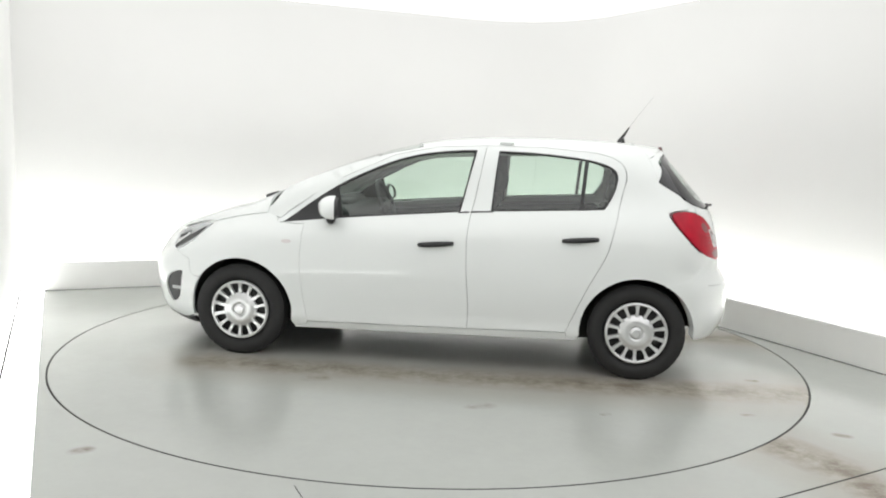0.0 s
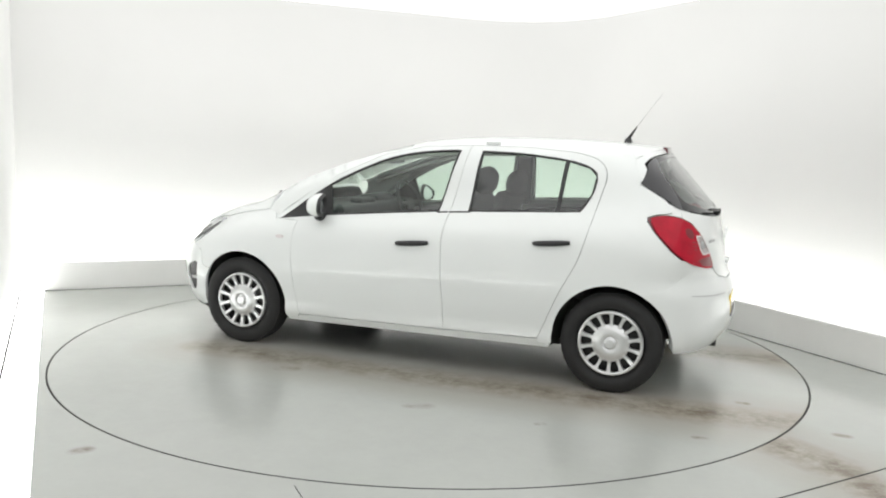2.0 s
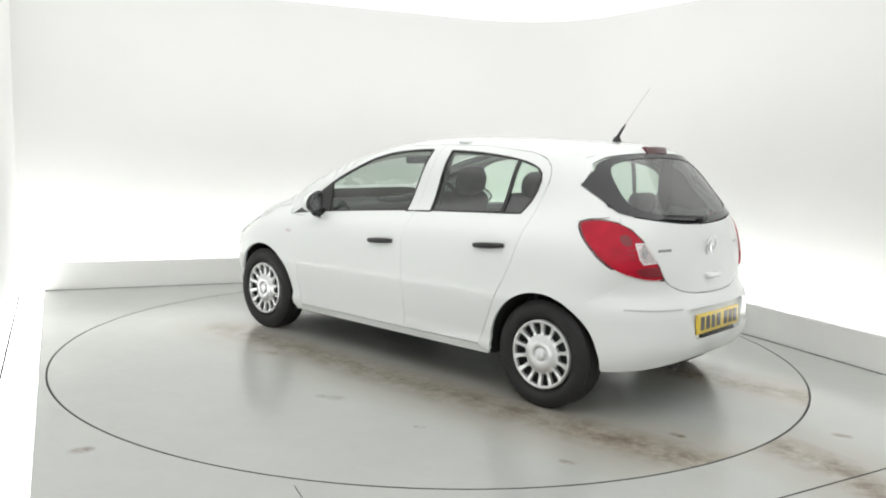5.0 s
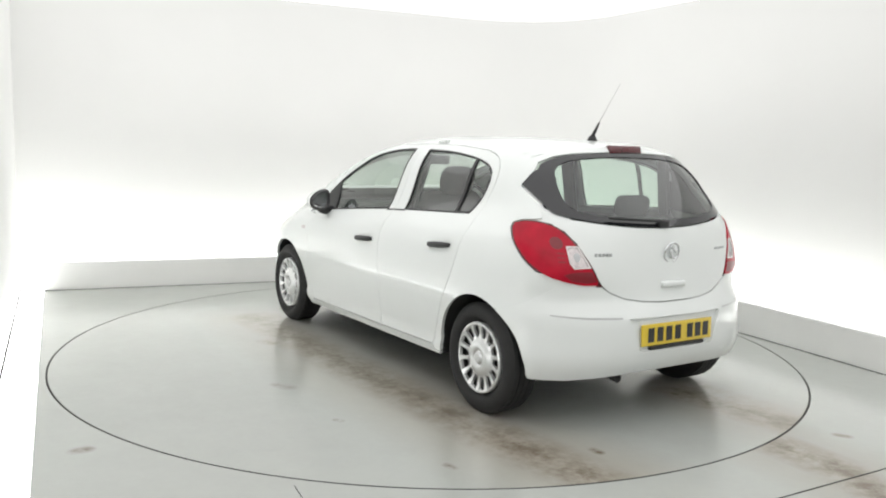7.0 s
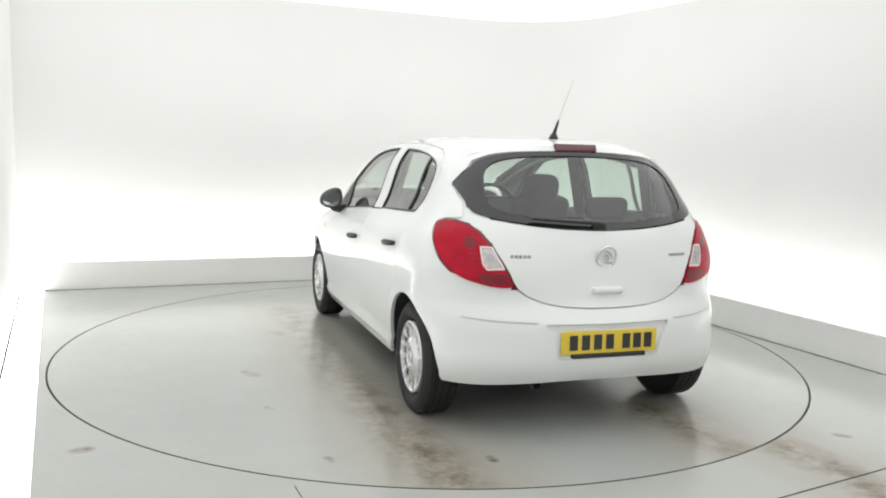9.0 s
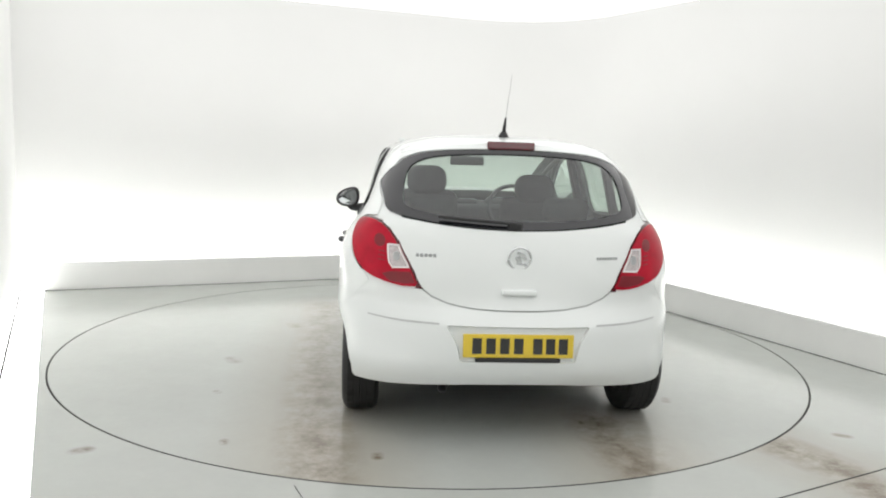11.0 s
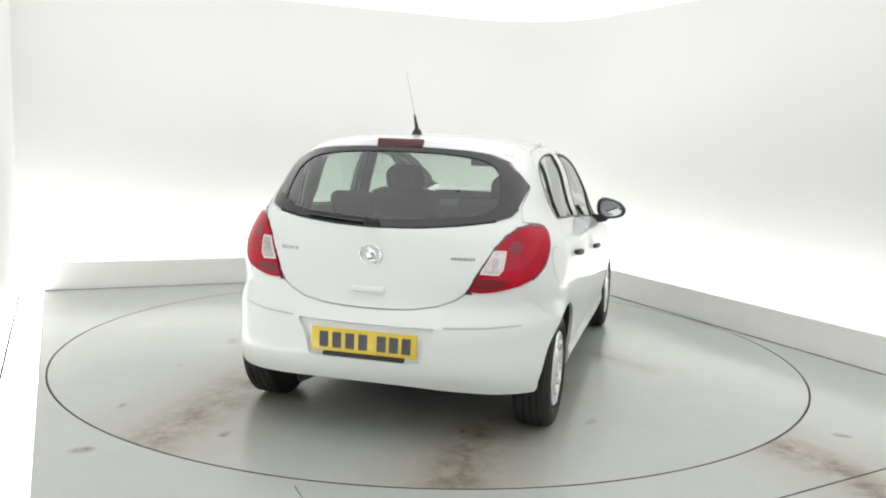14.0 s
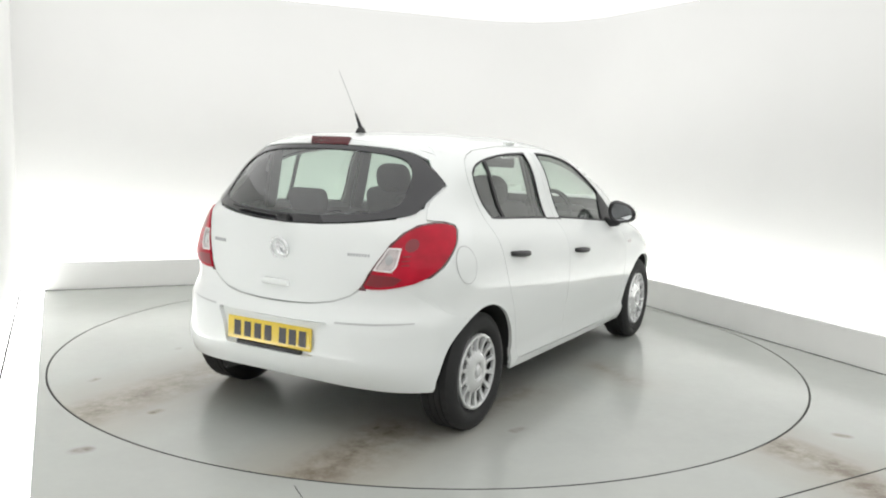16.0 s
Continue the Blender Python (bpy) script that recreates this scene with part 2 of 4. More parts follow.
# meeting of the two back walls
pa, pb = KA + NA * GAP, KB + NB * GAP
det = DA.x * -DB.y + DB.x * DA.y
s = ((pb - pa).x * -DB.y + DB.x * (pb - pa).y) / det
meet = pa + DA * s
ROUND = 1.3
plan = [WL + DL * 9.6, WL + DL * 0.05, WL, WL + DA * 0.05]
p0, p2 = meet - DA * ROUND, meet + DB * ROUND
for k in range(25):
    t = k / 24
    plan.append(p0 * (1 - t) ** 2 + meet * 2 * t * (1 - t) + p2 * t * t)
plan += [KB + NB * GAP, KB + NB * GAP + DB * 3.2, Vector((5.6, -8.4)), Vector((0.5, -8.9))]


def wall_run(name, pts, z0, z1, label, mat=None):
    bm = bmesh.new()
    lo = [bm.verts.new((p.x, p.y, z0)) for p in pts]
    hi = [bm.verts.new((p.x, p.y, z1)) for p in pts]
    for i in range(len(pts) - 1):
        bm.faces.new((lo[i], lo[i + 1], hi[i + 1], hi[i]))
    bmesh.ops.recalc_face_normals(bm, faces=bm.faces)
    bmesh.ops.solidify(bm, geom=bm.faces[:], thickness=0.08 if bm.faces[0].normal.dot(Vector((*(Vector((0, -1)) - pts[0]), 0))) < 0 else -0.08)
    for f in bm.faces:
        f.smooth = len(pts) > 4 and abs(f.normal.z) < 0.5
    return thing(name, bm, mat or WHITE_WALL, label, kind="structure")


wall_run("wall_west", plan[:3], -0.3, HALL_H, "plain white studio wall beside the floor")
wall_run("wall_north", plan[2:-3], -0.3, HALL_H, "seamless white studio wall with a rounded corner")
# unseen wall, added to close the room and bounce light onto the car
wall_run("wall_south", plan[-4:] + [plan[0]], -0.3, HALL_H, "unseen grey wall added behind the camera to close the studio", GREY_WALL)

bm = bmesh.new()
prism(bm, [Vector((-6, 6)), Vector((6.5, 6)), Vector((6.5, -10)), Vector((-6, -10))], HALL_H + 0.004, HALL_H + 0.08)
thing("ceiling", bm, CEILING, "bright white luminous studio ceiling", kind="structure")

# lit troughs behind the kerbs and beside the floor
for name, a, b, nrm, w, lip, mat, hi in (("light_trough", KA - DA * 0.2, KC, NA, GAP, 0.20, TROUGH, -0.07), ("light_trough", KC, KB, NB, GAP, 0.20, TROUGH, -0.07), ("light_trough", KA + NA * GAP, KA + DL * 5.6, NL, 0.29, 0.001, PANEL_GLOW, -0.003)):
    bm = bmesh.new()
    prism(bm, [a + nrm * lip, b + nrm * lip, b + nrm * (w - 0.02), a + nrm * (w - 0.02)], -0.12, hi)
    thing(name, bm, mat, "white glowing light trough between floor and wall", "light", kind="structure")

# added filler out of view, keeps bright gaps out of the car's reflections
bm = bmesh.new()
prism(bm, [KA + DL * 5.6 + NL * 0.001, KA + DL * 11.0 + NL * 0.001, Vector((0.45, -9.0)), KA + DL * 9.6 + NL * 0.5, KA + DL * 5.6 + NL * 0.28], -0.12, -0.003)
thing("floor_filler", bm, KERB_PAINT, "unseen off-white floor strip added to close the gap to the wall", kind="structure")

# floor plate joints; the last two strips draw the shade at the kerb feet
for a, b, w in (((-0.54, -2.445), (-0.30, -2.98), 0.0014), ((1.35, -2.49), (2.3, -1.95), 0.0028), ((-3.635, 1.58), (-2.2, -1.62), 0.007), (KA - NA * 0.005, KC - NA * 0.005, 0.005), (KC - NB * 0.005, KB - NB * 0.005, 0.005)):
    a, b = Vector(a), Vector(b)
    nn = Vector((-(b - a).y, (b - a).x)).normalized() * w
    bm = bmesh.new()
    prism(bm, [a - nn, b - nn, b + nn, a + nn], -0.0035, 0.0025)
    thing("joint_and_kerb_shade", bm, STEEL_EDGE, "thin dark strip of the floor joints and the shade drawn at the kerb feet", kind="structure")

# the turning plate
bm = bmesh.new()
lathe(bm, [(0.0005, 0.0), (0.8, 0.0), (1.6, 0.0), (RADIUS - 0.008, 0.0), (RADIUS - 0.0065, -0.003), (RADIUS - 0.0065, -0.05)], 180, "Z")
bmesh.ops.recalc_face_normals(bm, faces=bm.faces)
if max(bm.faces, key=lambda f: abs(f.normal.z)).normal.z < 0:
    bmesh.ops.reverse_faces(bm, faces=bm.faces)
# added dark ring, widens the dark line of the gap round the plate
edge = bmesh.new()
lathe(edge, [(RADIUS - 0.006, 0.0005), (RADIUS - 0.001, 0.0005), (RADIUS, -0.002), (RADIUS, -0.05), (RADIUS - 0.006, -0.05), (RADIUS - 0.006, -0.01)], 180, "Z")
bmesh.ops.recalc_face_normals(edge, faces=edge.faces)
turntable = thing("turntable", bm, TURNTABLE_FLOOR, "round grey turntable plate with brown tyre dirt, turning under a car", "turntable")
part("rim", edge, STEEL_EDGE, turntable, "thin dark rim added to the plate so that the gap round it reads wider")


# ---- the car's surface ----
def curve(pts):
    """A smooth monotone curve through (u, v) points."""
    us = np.array([p[0] for p in pts], float)
    vs = np.array([p[1] for p in pts], float)
    d = np.diff(vs) / np.diff(us)
    m = np.concatenate([[d[0]], np.where(d[:-1] * d[1:] > 0, 2 * d[:-1] * d[1:] / np.where(d[:-1] + d[1:] == 0, 1, d[:-1] + d[1:]), 0), [d[-1]]])

    def f(u):
        u = min(max(u, us[0]), us[-1])
        i = min(max(int(np.searchsorted(us, u)) - 1, 0), len(us) - 2)
        h = us[i + 1] - us[i]
        s = (u - us[i]) / h
        return float((2 * s**3 - 3 * s**2 + 1) * vs[i] + (s**3 - 2 * s**2 + s) * h * m[i] + (3 * s**2 - 2 * s**3) * vs[i + 1] + (s**3 - s**2) * h * m[i + 1])
    return f


# the body's lines, metres from the rear axle forwards, and up from the ground
ROOF = curve([(-0.7, 1.33), (-0.17, 1.417), (0.1, 1.447), (0.48, 1.462), (0.87, 1.46), (1.2, 1.44), (1.43, 1.405), (1.67, 1.345), (2.09, 1.19),
              (2.45, 1.015), (2.56, 0.965), (2.7, 0.93), (2.94, 0.85), (3.2, 0.75), (3.34, 0.62)])
BELT = curve([(-0.6, 1.05), (-0.2, 1.04), (0.3, 1.02), (1.1, 0.975), (1.9, 0.92), (2.2, 0.89), (2.5, 0.85), (2.94, 0.73), (3.34, 0.55)])
SECTION = curve([(0.14, 0.70), (0.18, 0.785), (0.25, 0.822), (0.285, 0.830), (0.315, 0.823), (0.36, 0.830), (0.5, 0.848), (0.58, 0.856), (0.7, 0.855), (0.8, 0.848), (0.88, 0.825), (0.94, 0.785),
                 (0.98, 0.75), (1.06, 0.708), (1.26, 0.645), (1.34, 0.598), (1.39, 0.545), (1.42, 0.46), (1.44, 0.37), (1.452, 0.25), (1.46, 0.0)])
FRONT_SECTION = curve([(0.9, 0.815), (0.98, 0.753), (1.06, 0.725), (1.26, 0.680), (1.34, 0.648), (1.39, 0.608), (1.42, 0.548), (1.44, 0.45), (1.452, 0.30), (1.46, 0.0)])
TAIL = curve([(0.14, -0.44), (0.22, -0.515), (0.30, -0.585), (0.345, -0.618), (0.42, -0.632), (0.5, -0.635), (0.56, -0.627), (0.60, -0.610), (0.635, -0.585), (0.68, -0.567),
              (0.74, -0.555), (0.88, -0.528), (0.97, -0.505), (1.0, -0.495), (1.05, -0.462), (1.2, -0.33), (1.38, -0.17), (1.42, -0.145), (1.5, -0.13)])
NOSE = curve([(0.14, 3.2), (0.25, 3.29), (0.45, 3.335), (0.6, 3.31), (0.7, 3.27), (0.75, 3.24), (0.9, 3.23)])
LF, NF = 0.9, 2.5
BEND = curve([(0.1, 2.85), (0.25, 2.75), (0.38, 2.5), (0.52, 2.3), (0.66, 2.35), (0.80, 2.7), (0.97, 2.7), (1.15, 3.1), (1.3, 3.6), (1.5, 3.6)])
TURN = curve([(0.1, 0.44), (0.25, 0.465), (0.38, 0.51), (0.52, 0.55), (0.92, 0.55), (1.02, 0.50), (1.12, 0.43), (1.5, 0.43)])


def section(x, z):
    r, b = ROOF(x), BELT(x)
    if z <= 0.5:
        n = z
    elif z <= b:
        n = 0.5 + (z - 0.5) * 0.48 / (b - 0.5)
    else:
        n = 0.98 + (z - b) * 0.48 / max(r - b, 0.02)
    w = SECTION(n)
    if n > 0.9 and 0.7 < x < 2.5:
        k = min((x - 0.7) / 0.8, (2.5 - x) / 0.35, 1)
        w += (FRONT_SECTION(n) - w) * k * k * (3 - 2 * k)
    return w


def half(x, z):
    """The body's half width."""
    w = section(x, z)
    a = (TAIL(z) + TURN(z) - x) / TURN(z)
    if a > 0:
        w *= max(1 - min(a, 1) ** BEND(z), 0) ** (1 / BEND(z))
    a = (x - NOSE(z) + LF) / LF
    if a > 0:
        w *= max(1 - min(a, 1) ** NF, 0) ** (1 / NF)
    return w


def top(x, y):
    """The height of roof, screen and bonnet."""
    lo, hi = BELT(x) - 0.1, ROOF(x)
    for _ in range(26):
        mid = (lo + hi) / 2
        lo, hi = (mid, hi) if half(x, mid) > abs(y) else (lo, mid)
    return lo


QUARTER = math.pi / 2


def wrap(a, z):
    """Round the tail: a is 0 in the middle, +-0.94 where the flanks run straight."""
    t, s = abs(a) / 0.6, 1 if a >= 0 else -1
    if t < QUARTER:
        x = TAIL(z) + TURN(z) * (1 - math.cos(t) ** (2 / BEND(z)))
        k = math.sin(t) ** (2 / BEND(z))
    else:
        x, k = TAIL(z) + TURN(z) + (t - QUARTER) * 0.6, 1
    return (x, s * k * section(x, z), z)


def nose(a, z):
    t, s = abs(a) / 0.9, 1 if a >= 0 else -1
    if t < QUARTER:
        x = NOSE(z) - LF * (1 - math.cos(t) ** (2 / NF))
        k = math.sin(t) ** (2 / NF)
    else:
        x, k = NOSE(z) - LF - (t - QUARTER) * 0.9, 1
    return (x, s * k * section(x, z), z)


def side(x, z):
    return (x, half(x, z), z)


def over(x, y):
    return (x, y, top(x, y))


def rear(y, z):
    """The wrap coordinates of the point of the tail at y, z."""
    w = section(-0.2, z)
    for _ in range(6):
        t = math.asin(min(abs(y) / w, 1) ** (BEND(z) / 2))
        w = section(TAIL(z) + TURN(z) * (1 - math.cos(t) ** (2 / BEND(z))), z)
    return (math.copysign(t * 0.6, y), z)


def flank(x, z):
    """The wrap coordinates of the point of the left flank at x, z."""
    q = TAIL(z) + TURN(z) - x
    return (0.6 * math.acos(min(max(q / TURN(z), 0), 1) ** (BEND(z) / 2)) if q > 0 else 0.6 * QUARTER - q, z)


def inset(poly, d):
    """A polygon moved inwards by d."""
    n = len(poly)
    area = sum(poly[i][0] * poly[(i + 1) % n][1] - poly[(i + 1) % n][0] * poly[i][1] for i in range(n))
    s = 1 if area > 0 else -1
    out = []
    for i in range(n):
        p, q, r = (Vector(poly[k % n]) for k in (i - 1, i, i + 1))
        a, b = (q - p).normalized(), (r - q).normalized()
        m = Vector((-a.y, a.x)) + Vector((-b.y, b.x))
        k = max(m.length_squared / 2, 0.35)
        out.append(tuple(q + m * (s * d / k)))
    return out


def chaikin(poly, times=2, closed=True):
    for _ in range(times):
        out = []
        n = len(poly)
        for i in range(n if closed else n - 1):
            p, q = Vector(poly[i]), Vector(poly[(i + 1) % n])
            out += [tuple(p * 0.75 + q * 0.25), tuple(p * 0.25 + q * 0.75)]
        poly = out if closed else [poly[0], *out, poly[-1]]
    return poly


def resample(poly, step):
    out = []
    for i in range(len(poly)):
        p, q = Vector(poly[i]), Vector(poly[(i + 1) % len(poly)])
        k = max(1, math.ceil((q - p).length / step))
        out += [tuple(p.lerp(q, j / k)) for j in range(k)]
    return out


def within(pts, loops):
    """Which points lie inside the loops (even-odd)."""
    pts = np.asarray(pts, float)
    hit = np.zeros(len(pts), bool)
    for loop in loops:
        a = np.asarray(loop, float)
        b = np.roll(a, -1, 0)
        for (x0, y0), (x1, y1) in zip(a, b):
            if y0 == y1:
                continue
            c = (pts[:, 1] < y0) != (pts[:, 1] < y1)
            hit ^= c & (pts[:, 0] < (x1 - x0) * (pts[:, 1] - y0) / (y1 - y0) + x0)
    return hit


MIDDLE = Vector((1.3, 0, 0.75))


def panel(name, poly, fn, mat, parent, holes=(), off=0.0, rim=0.018, step=0.04, gap=0.0016, label="", right=False):
    """A pressed panel: the outline poly, less its holes, laid on the body's surface fn, with its edges turned in."""
    loops = [resample(inset(poly, gap) if gap else poly, step * 0.7)] + [resample(h, step * 0.7) for h in holes]
    flat = [p for lp in loops for p in lp]
    edges, k = [], 0
    for lp in loops:
        edges += [(k + i, k + (i + 1) % len(lp)) for i in range(len(lp))]
        k += len(lp)
    us, vs = [p[0] for p in loops[0]], [p[1] for p in loops[0]]
    grid = [(u, v) for u in np.arange(min(us) + step / 2, max(us), step) for v in np.arange(min(vs) + step / 2, max(vs), step)]
    if grid:
        ok = within(grid, loops)
        edge = np.array(flat)
        grid = [g for g, o in zip(grid, ok) if o and np.min(np.hypot(edge[:, 0] - g[0], edge[:, 1] - g[1])) > step * 0.42]
    vv, _, ff, *_ = delaunay_2d_cdt([Vector(p) for p in flat + grid], edges, [], 0, 1e-6)
    keep = within([sum((vv[i] for i in f), Vector((0, 0))) / 3 for f in ff], loops)
    bm = bmesh.new()
    sg = -1 if right else 1
    points, normals = [], []
    for v in vv:
        h = 0.004
        p = Vector(fn(v.x, v.y))
        n = (Vector(fn(v.x + h, v.y)) - Vector(fn(v.x - h, v.y))).cross(Vector(fn(v.x, v.y + h)) - Vector(fn(v.x, v.y - h)))
        n = n.normalized() if n.length > 1e-12 else (p - MIDDLE).normalized()
        if n.dot(p - MIDDLE) < 0:
            n = -n
        p = p + n * off
        points.append(Vector((p.x, p.y * sg, p.z)))
        normals.append(Vector((n.x, n.y * sg, n.z)))
    verts = [bm.verts.new(p) for p in points]
    index = {v: i for i, v in enumerate(verts)}
    for f, o in zip(ff, keep):
        a, b, d = (vv[i] for i in f)
        if o and len(set(f)) == 3 and abs((b - a).cross(d - a)) > 4e-7:
            c = (points[f[1]] - points[f[0]]).cross(points[f[2]] - points[f[0]])
            bm.faces.new([verts[i] for i in (f if c.dot(normals[f[0]]) > 0 else f[::-1])])
    for f in bm.faces:
        f.smooth = True
    if rim:
        border = [e for e in bm.edges if len(e.link_faces) == 1]
        low = {}
        for e in border:
            for v in e.verts:
                if v not in low:
                    i = index[v]
                    low[v] = bm.verts.new(points[i] - normals[i] * rim)
        for e in border:
            a, b = e.verts
            lp = e.link_loops[0]
            if lp.vert != a:
                a, b = b, a
            f = bm.faces.new((b, a, low[a], low[b]))
            e.smooth = False
    loose = [v for v in bm.verts if not v.link_faces]
    bmesh.ops.delete(bm, geom=loose, context="VERTS")
    return part(name, bm, mat, parent, label)


def zline(x, n):
    """The height of the section's line n at x."""
    return BELT(x) + (n - 0.98) * (ROOF(x) - BELT(x)) / 0.48


def arch(cx, a0, a1, r=0.345, n=22):
    return [(cx + r * math.cos(math.radians(a0 + (a1 - a0) * i / n)), 0.285 + r * math.sin(math.radians(a0 + (a1 - a0) * i / n))) for i in range(n + 1)]


def mirrored(half_loop):
    """A loop across the car from its left half, middle to middle."""
    return list(half_loop) + [(-a, z) for a, z in reversed(half_loop) if abs(a) > 1e-6]


def strip(path, w):
    """A band of width 2 w along an open path."""
    up, down = [], []
    for i, p in enumerate(path):
        d = (Vector(path[min(i + 1, len(path) - 1)]) - Vector(path[max(i - 1, 0)])).normalized() * w
        up.append((p[0] - d.y, p[1] + d.x))
        down.append((p[0] + d.y, p[1] - d.x))
    return up + down[::-1]


CAR_X, CAR_Y = -1.3365, -0.2539
car = empty("car", "white five-door hatchback car with silver hubcaps, standing on the turntable", "car")

# ---- flanks ----
FRONT_GAP = [(2.10, 0.862), (2.106, 0.75), (2.11, 0.61), (2.092, 0.40), (2.06, 0.245)]
MID_GAP = [(1.035, 0.262), (1.034, 0.42), (1.050, 0.63), (1.055, 0.80), (1.048, 0.93), (1.0, 1.2), (0.972, 1.393)]
REAR_GAP = [(0.43, 0.277), (0.40, 0.345), (0.31, 0.56), (0.25, 0.67), (0.20, 0.77), (0.155, 0.95), (0.128, 1.11), (0.098, 1.22), (0.108, 1.29), (0.17, 1.343), (0.30, 1.373)]
REAR_GAP = chaikin(REAR_GAP, 2, False)
RAIL = [(0.30, 1.373), (0.62, 1.394), (0.972, 1.393), (1.28, 1.376), (1.56, 1.316), (1.88, 1.166), (2.06, 1.052), (2.265, 0.892)]
FRONT_WINDOW = chaikin([(2.243, 0.868), (2.243, 0.868), (2.243, 0.868), (2.05, 1.02), (1.88, 1.13), (1.72, 1.21), (1.55, 1.283), (1.40, 1.325), (1.26, 1.347), (1.13, 1.359), (1.035, 1.363), (1.028, 1.358), (1.07, 1.17), (1.108, 0.984), (1.113, 0.978), (1.5, 0.945), (1.87, 0.910), (2.1, 0.885)], 1)
REAR_WINDOW = chaikin([(0.893, 1.36), (0.89, 1.363), (0.62, 1.357), (0.34, 1.33), (0.20, 1.295), (0.145, 1.245), (0.165, 1.13), (0.222, 1.034), (0.234, 1.028), (0.60, 1.008), (0.915, 0.990), (0.922, 0.995)], 1)
for right in (False, True):
    def flat(name, poly, mat, parent, right=right, **k):
        return panel(name, poly, side, mat, parent, right=right, **k)

    body_side = [(x, z) for x, z in RAIL[::-1]] + REAR_GAP[::-1][1:] + [(0.42, 0.247), (0.362, 0.245)] + arch(0.0, -5, 119, n=24)
    tail_low = [(-0.30, 0.635), (-0.392, 0.745), (-0.386, 0.770), (-0.340, 0.808), (-0.295, 0.848), (-0.255, 0.891), (-0.211, 0.938), (-0.160, 1.003), (-0.157, 1.026)]
    tail_top = [(-0.20, 1.042), (-0.26, 1.047), (-0.285, 1.052)]
    hatch_up = [(-0.23, 1.125), (-0.098, 1.200), (-0.080, 1.25), (-0.060, 1.30), (-0.044, 1.34), (0.0, zline(0.0, 1.415))]
    roof_edge = [(x, zline(x, 1.415)) for x in (0.2, 0.4, 0.6, 0.8, 1.0, 1.2, 1.4, 1.6, 1.8, 2.0, 2.15, 2.28)]
    poly = [flank(*p) for p in body_side + tail_low + tail_top + hatch_up + roof_edge] + [flank(2.36, 0.955), flank(2.34, 0.905)]
    panel("body_side", poly, wrap, PAINT, car, right=right, label="white body side with pillar and wheel arch")

    panel("seam_lining", strip([flank(*p) for p in tail_top + hatch_up], 0.022), wrap, PAINT, car, off=-0.010, rim=0, gap=0, step=0.03, right=right)
    panel("seam_lining", strip([flank(x, z) for x, z in [(-0.172, 0.589), (-0.255, 0.622)] + tail_low[:2]], 0.016), wrap, PAINT, car, off=-0.0014, rim=0, gap=0, step=0.03, right=right)
    panel("seam_lining", strip([flank(x, z) for x, z in hatch_up[-3:] + [(0.06, zline(0.06, 1.40))]], 0.03), wrap, PAINT, car, off=-0.002, rim=0, gap=0, step=0.02, right=right)
    flat("seam_lining", [(2.20, 0.845), (2.42, 0.845), (2.42, 0.93), (2.30, 0.985), (2.20, 0.955)], PAINT, car, off=-0.009, rim=0, gap=0, step=0.02)
    panel("seam_lining", strip([flank(x, z) for x, z in REAR_GAP if z > 0.9], 0.014), wrap, JOINT, car, off=-0.014, rim=0, gap=0, step=0.02, right=right)
    panel("seam_lining", strip([flank(x, z) for x, z in MID_GAP if z > 0.9], 0.014), wrap, JOINT, car, off=-0.014, rim=0, gap=0, step=0.02, right=right)
    panel("seam_lining", strip([flank(x, z) for x, z in RAIL[1:]], 0.012), wrap, JOINT, car, off=-0.014, rim=0, gap=0, step=0.025, right=right)
    panel("seam_lining", strip([flank(x, z) for x, z in roof_edge if x < 1.5], 0.012), wrap, PAINT, car, off=-0.010, rim=0, gap=0, step=0.02, right=right)
    panel("seam_lining", strip([flank(x, z) for x, z in roof_edge if x > 1.3], 0.004), wrap, PAINT, car, off=-0.008, rim=0, gap=0, step=0.01, right=right)
    fender = FRONT_GAP[::-1] + [(2.275, 0.862), (2.30, 0.90), (2.36, 0.915), (2.55, 0.885), (2.75, 0.835), (2.84, 0.77), (2.87, 0.62), (2.85, 0.50)] + arch(2.511, 36, 188, n=24) + [(2.15, 0.214), (2.08, 0.217)]
    flat("front_wing", fender, PAINT, car, gap=0.001, label="white front wing")
    flat("seam_lining", strip([(2.80, 0.80), (2.835, 0.77), (2.87, 0.62), (2.85, 0.49)], 0.022), PAINT, car, off=-0.005, rim=0, gap=0, step=0.02)
    flat("sill", [(2.15, 0.196), (2.15, 0.212), (2.08, 0.216), (2.06, 0.241), (1.035, 0.257), (0.43, 0.272), (0.42, 0.246), (0.36, 0.244), (0.36, 0.226), (1.0, 0.214)], PAINT, car, label="white door sill")
    flat("inner_sill", [(2.9, 0.30), (2.9, 0.76), (2.4, 0.85), (2.0, 0.88), (1.1, 0.95), (0.2, 1.0), (-0.1, 0.98), (-0.25, 0.85), (-0.3, 0.62)] + arch(0.0, 105, -10, 0.375, 16) + [(0.43, 0.235), (2.1, 0.225)] + arch(2.511, 190, 12, 0.375, 18), JOINT, car, off=-0.016, rim=0, gap=0, step=0.035)

    door = flat("front_door", FRONT_GAP + MID_GAP + RAIL[3:] + [(2.27, 0.868)], PAINT, car, holes=[inset(FRONT_WINDOW, 0.004)], label="white front door")
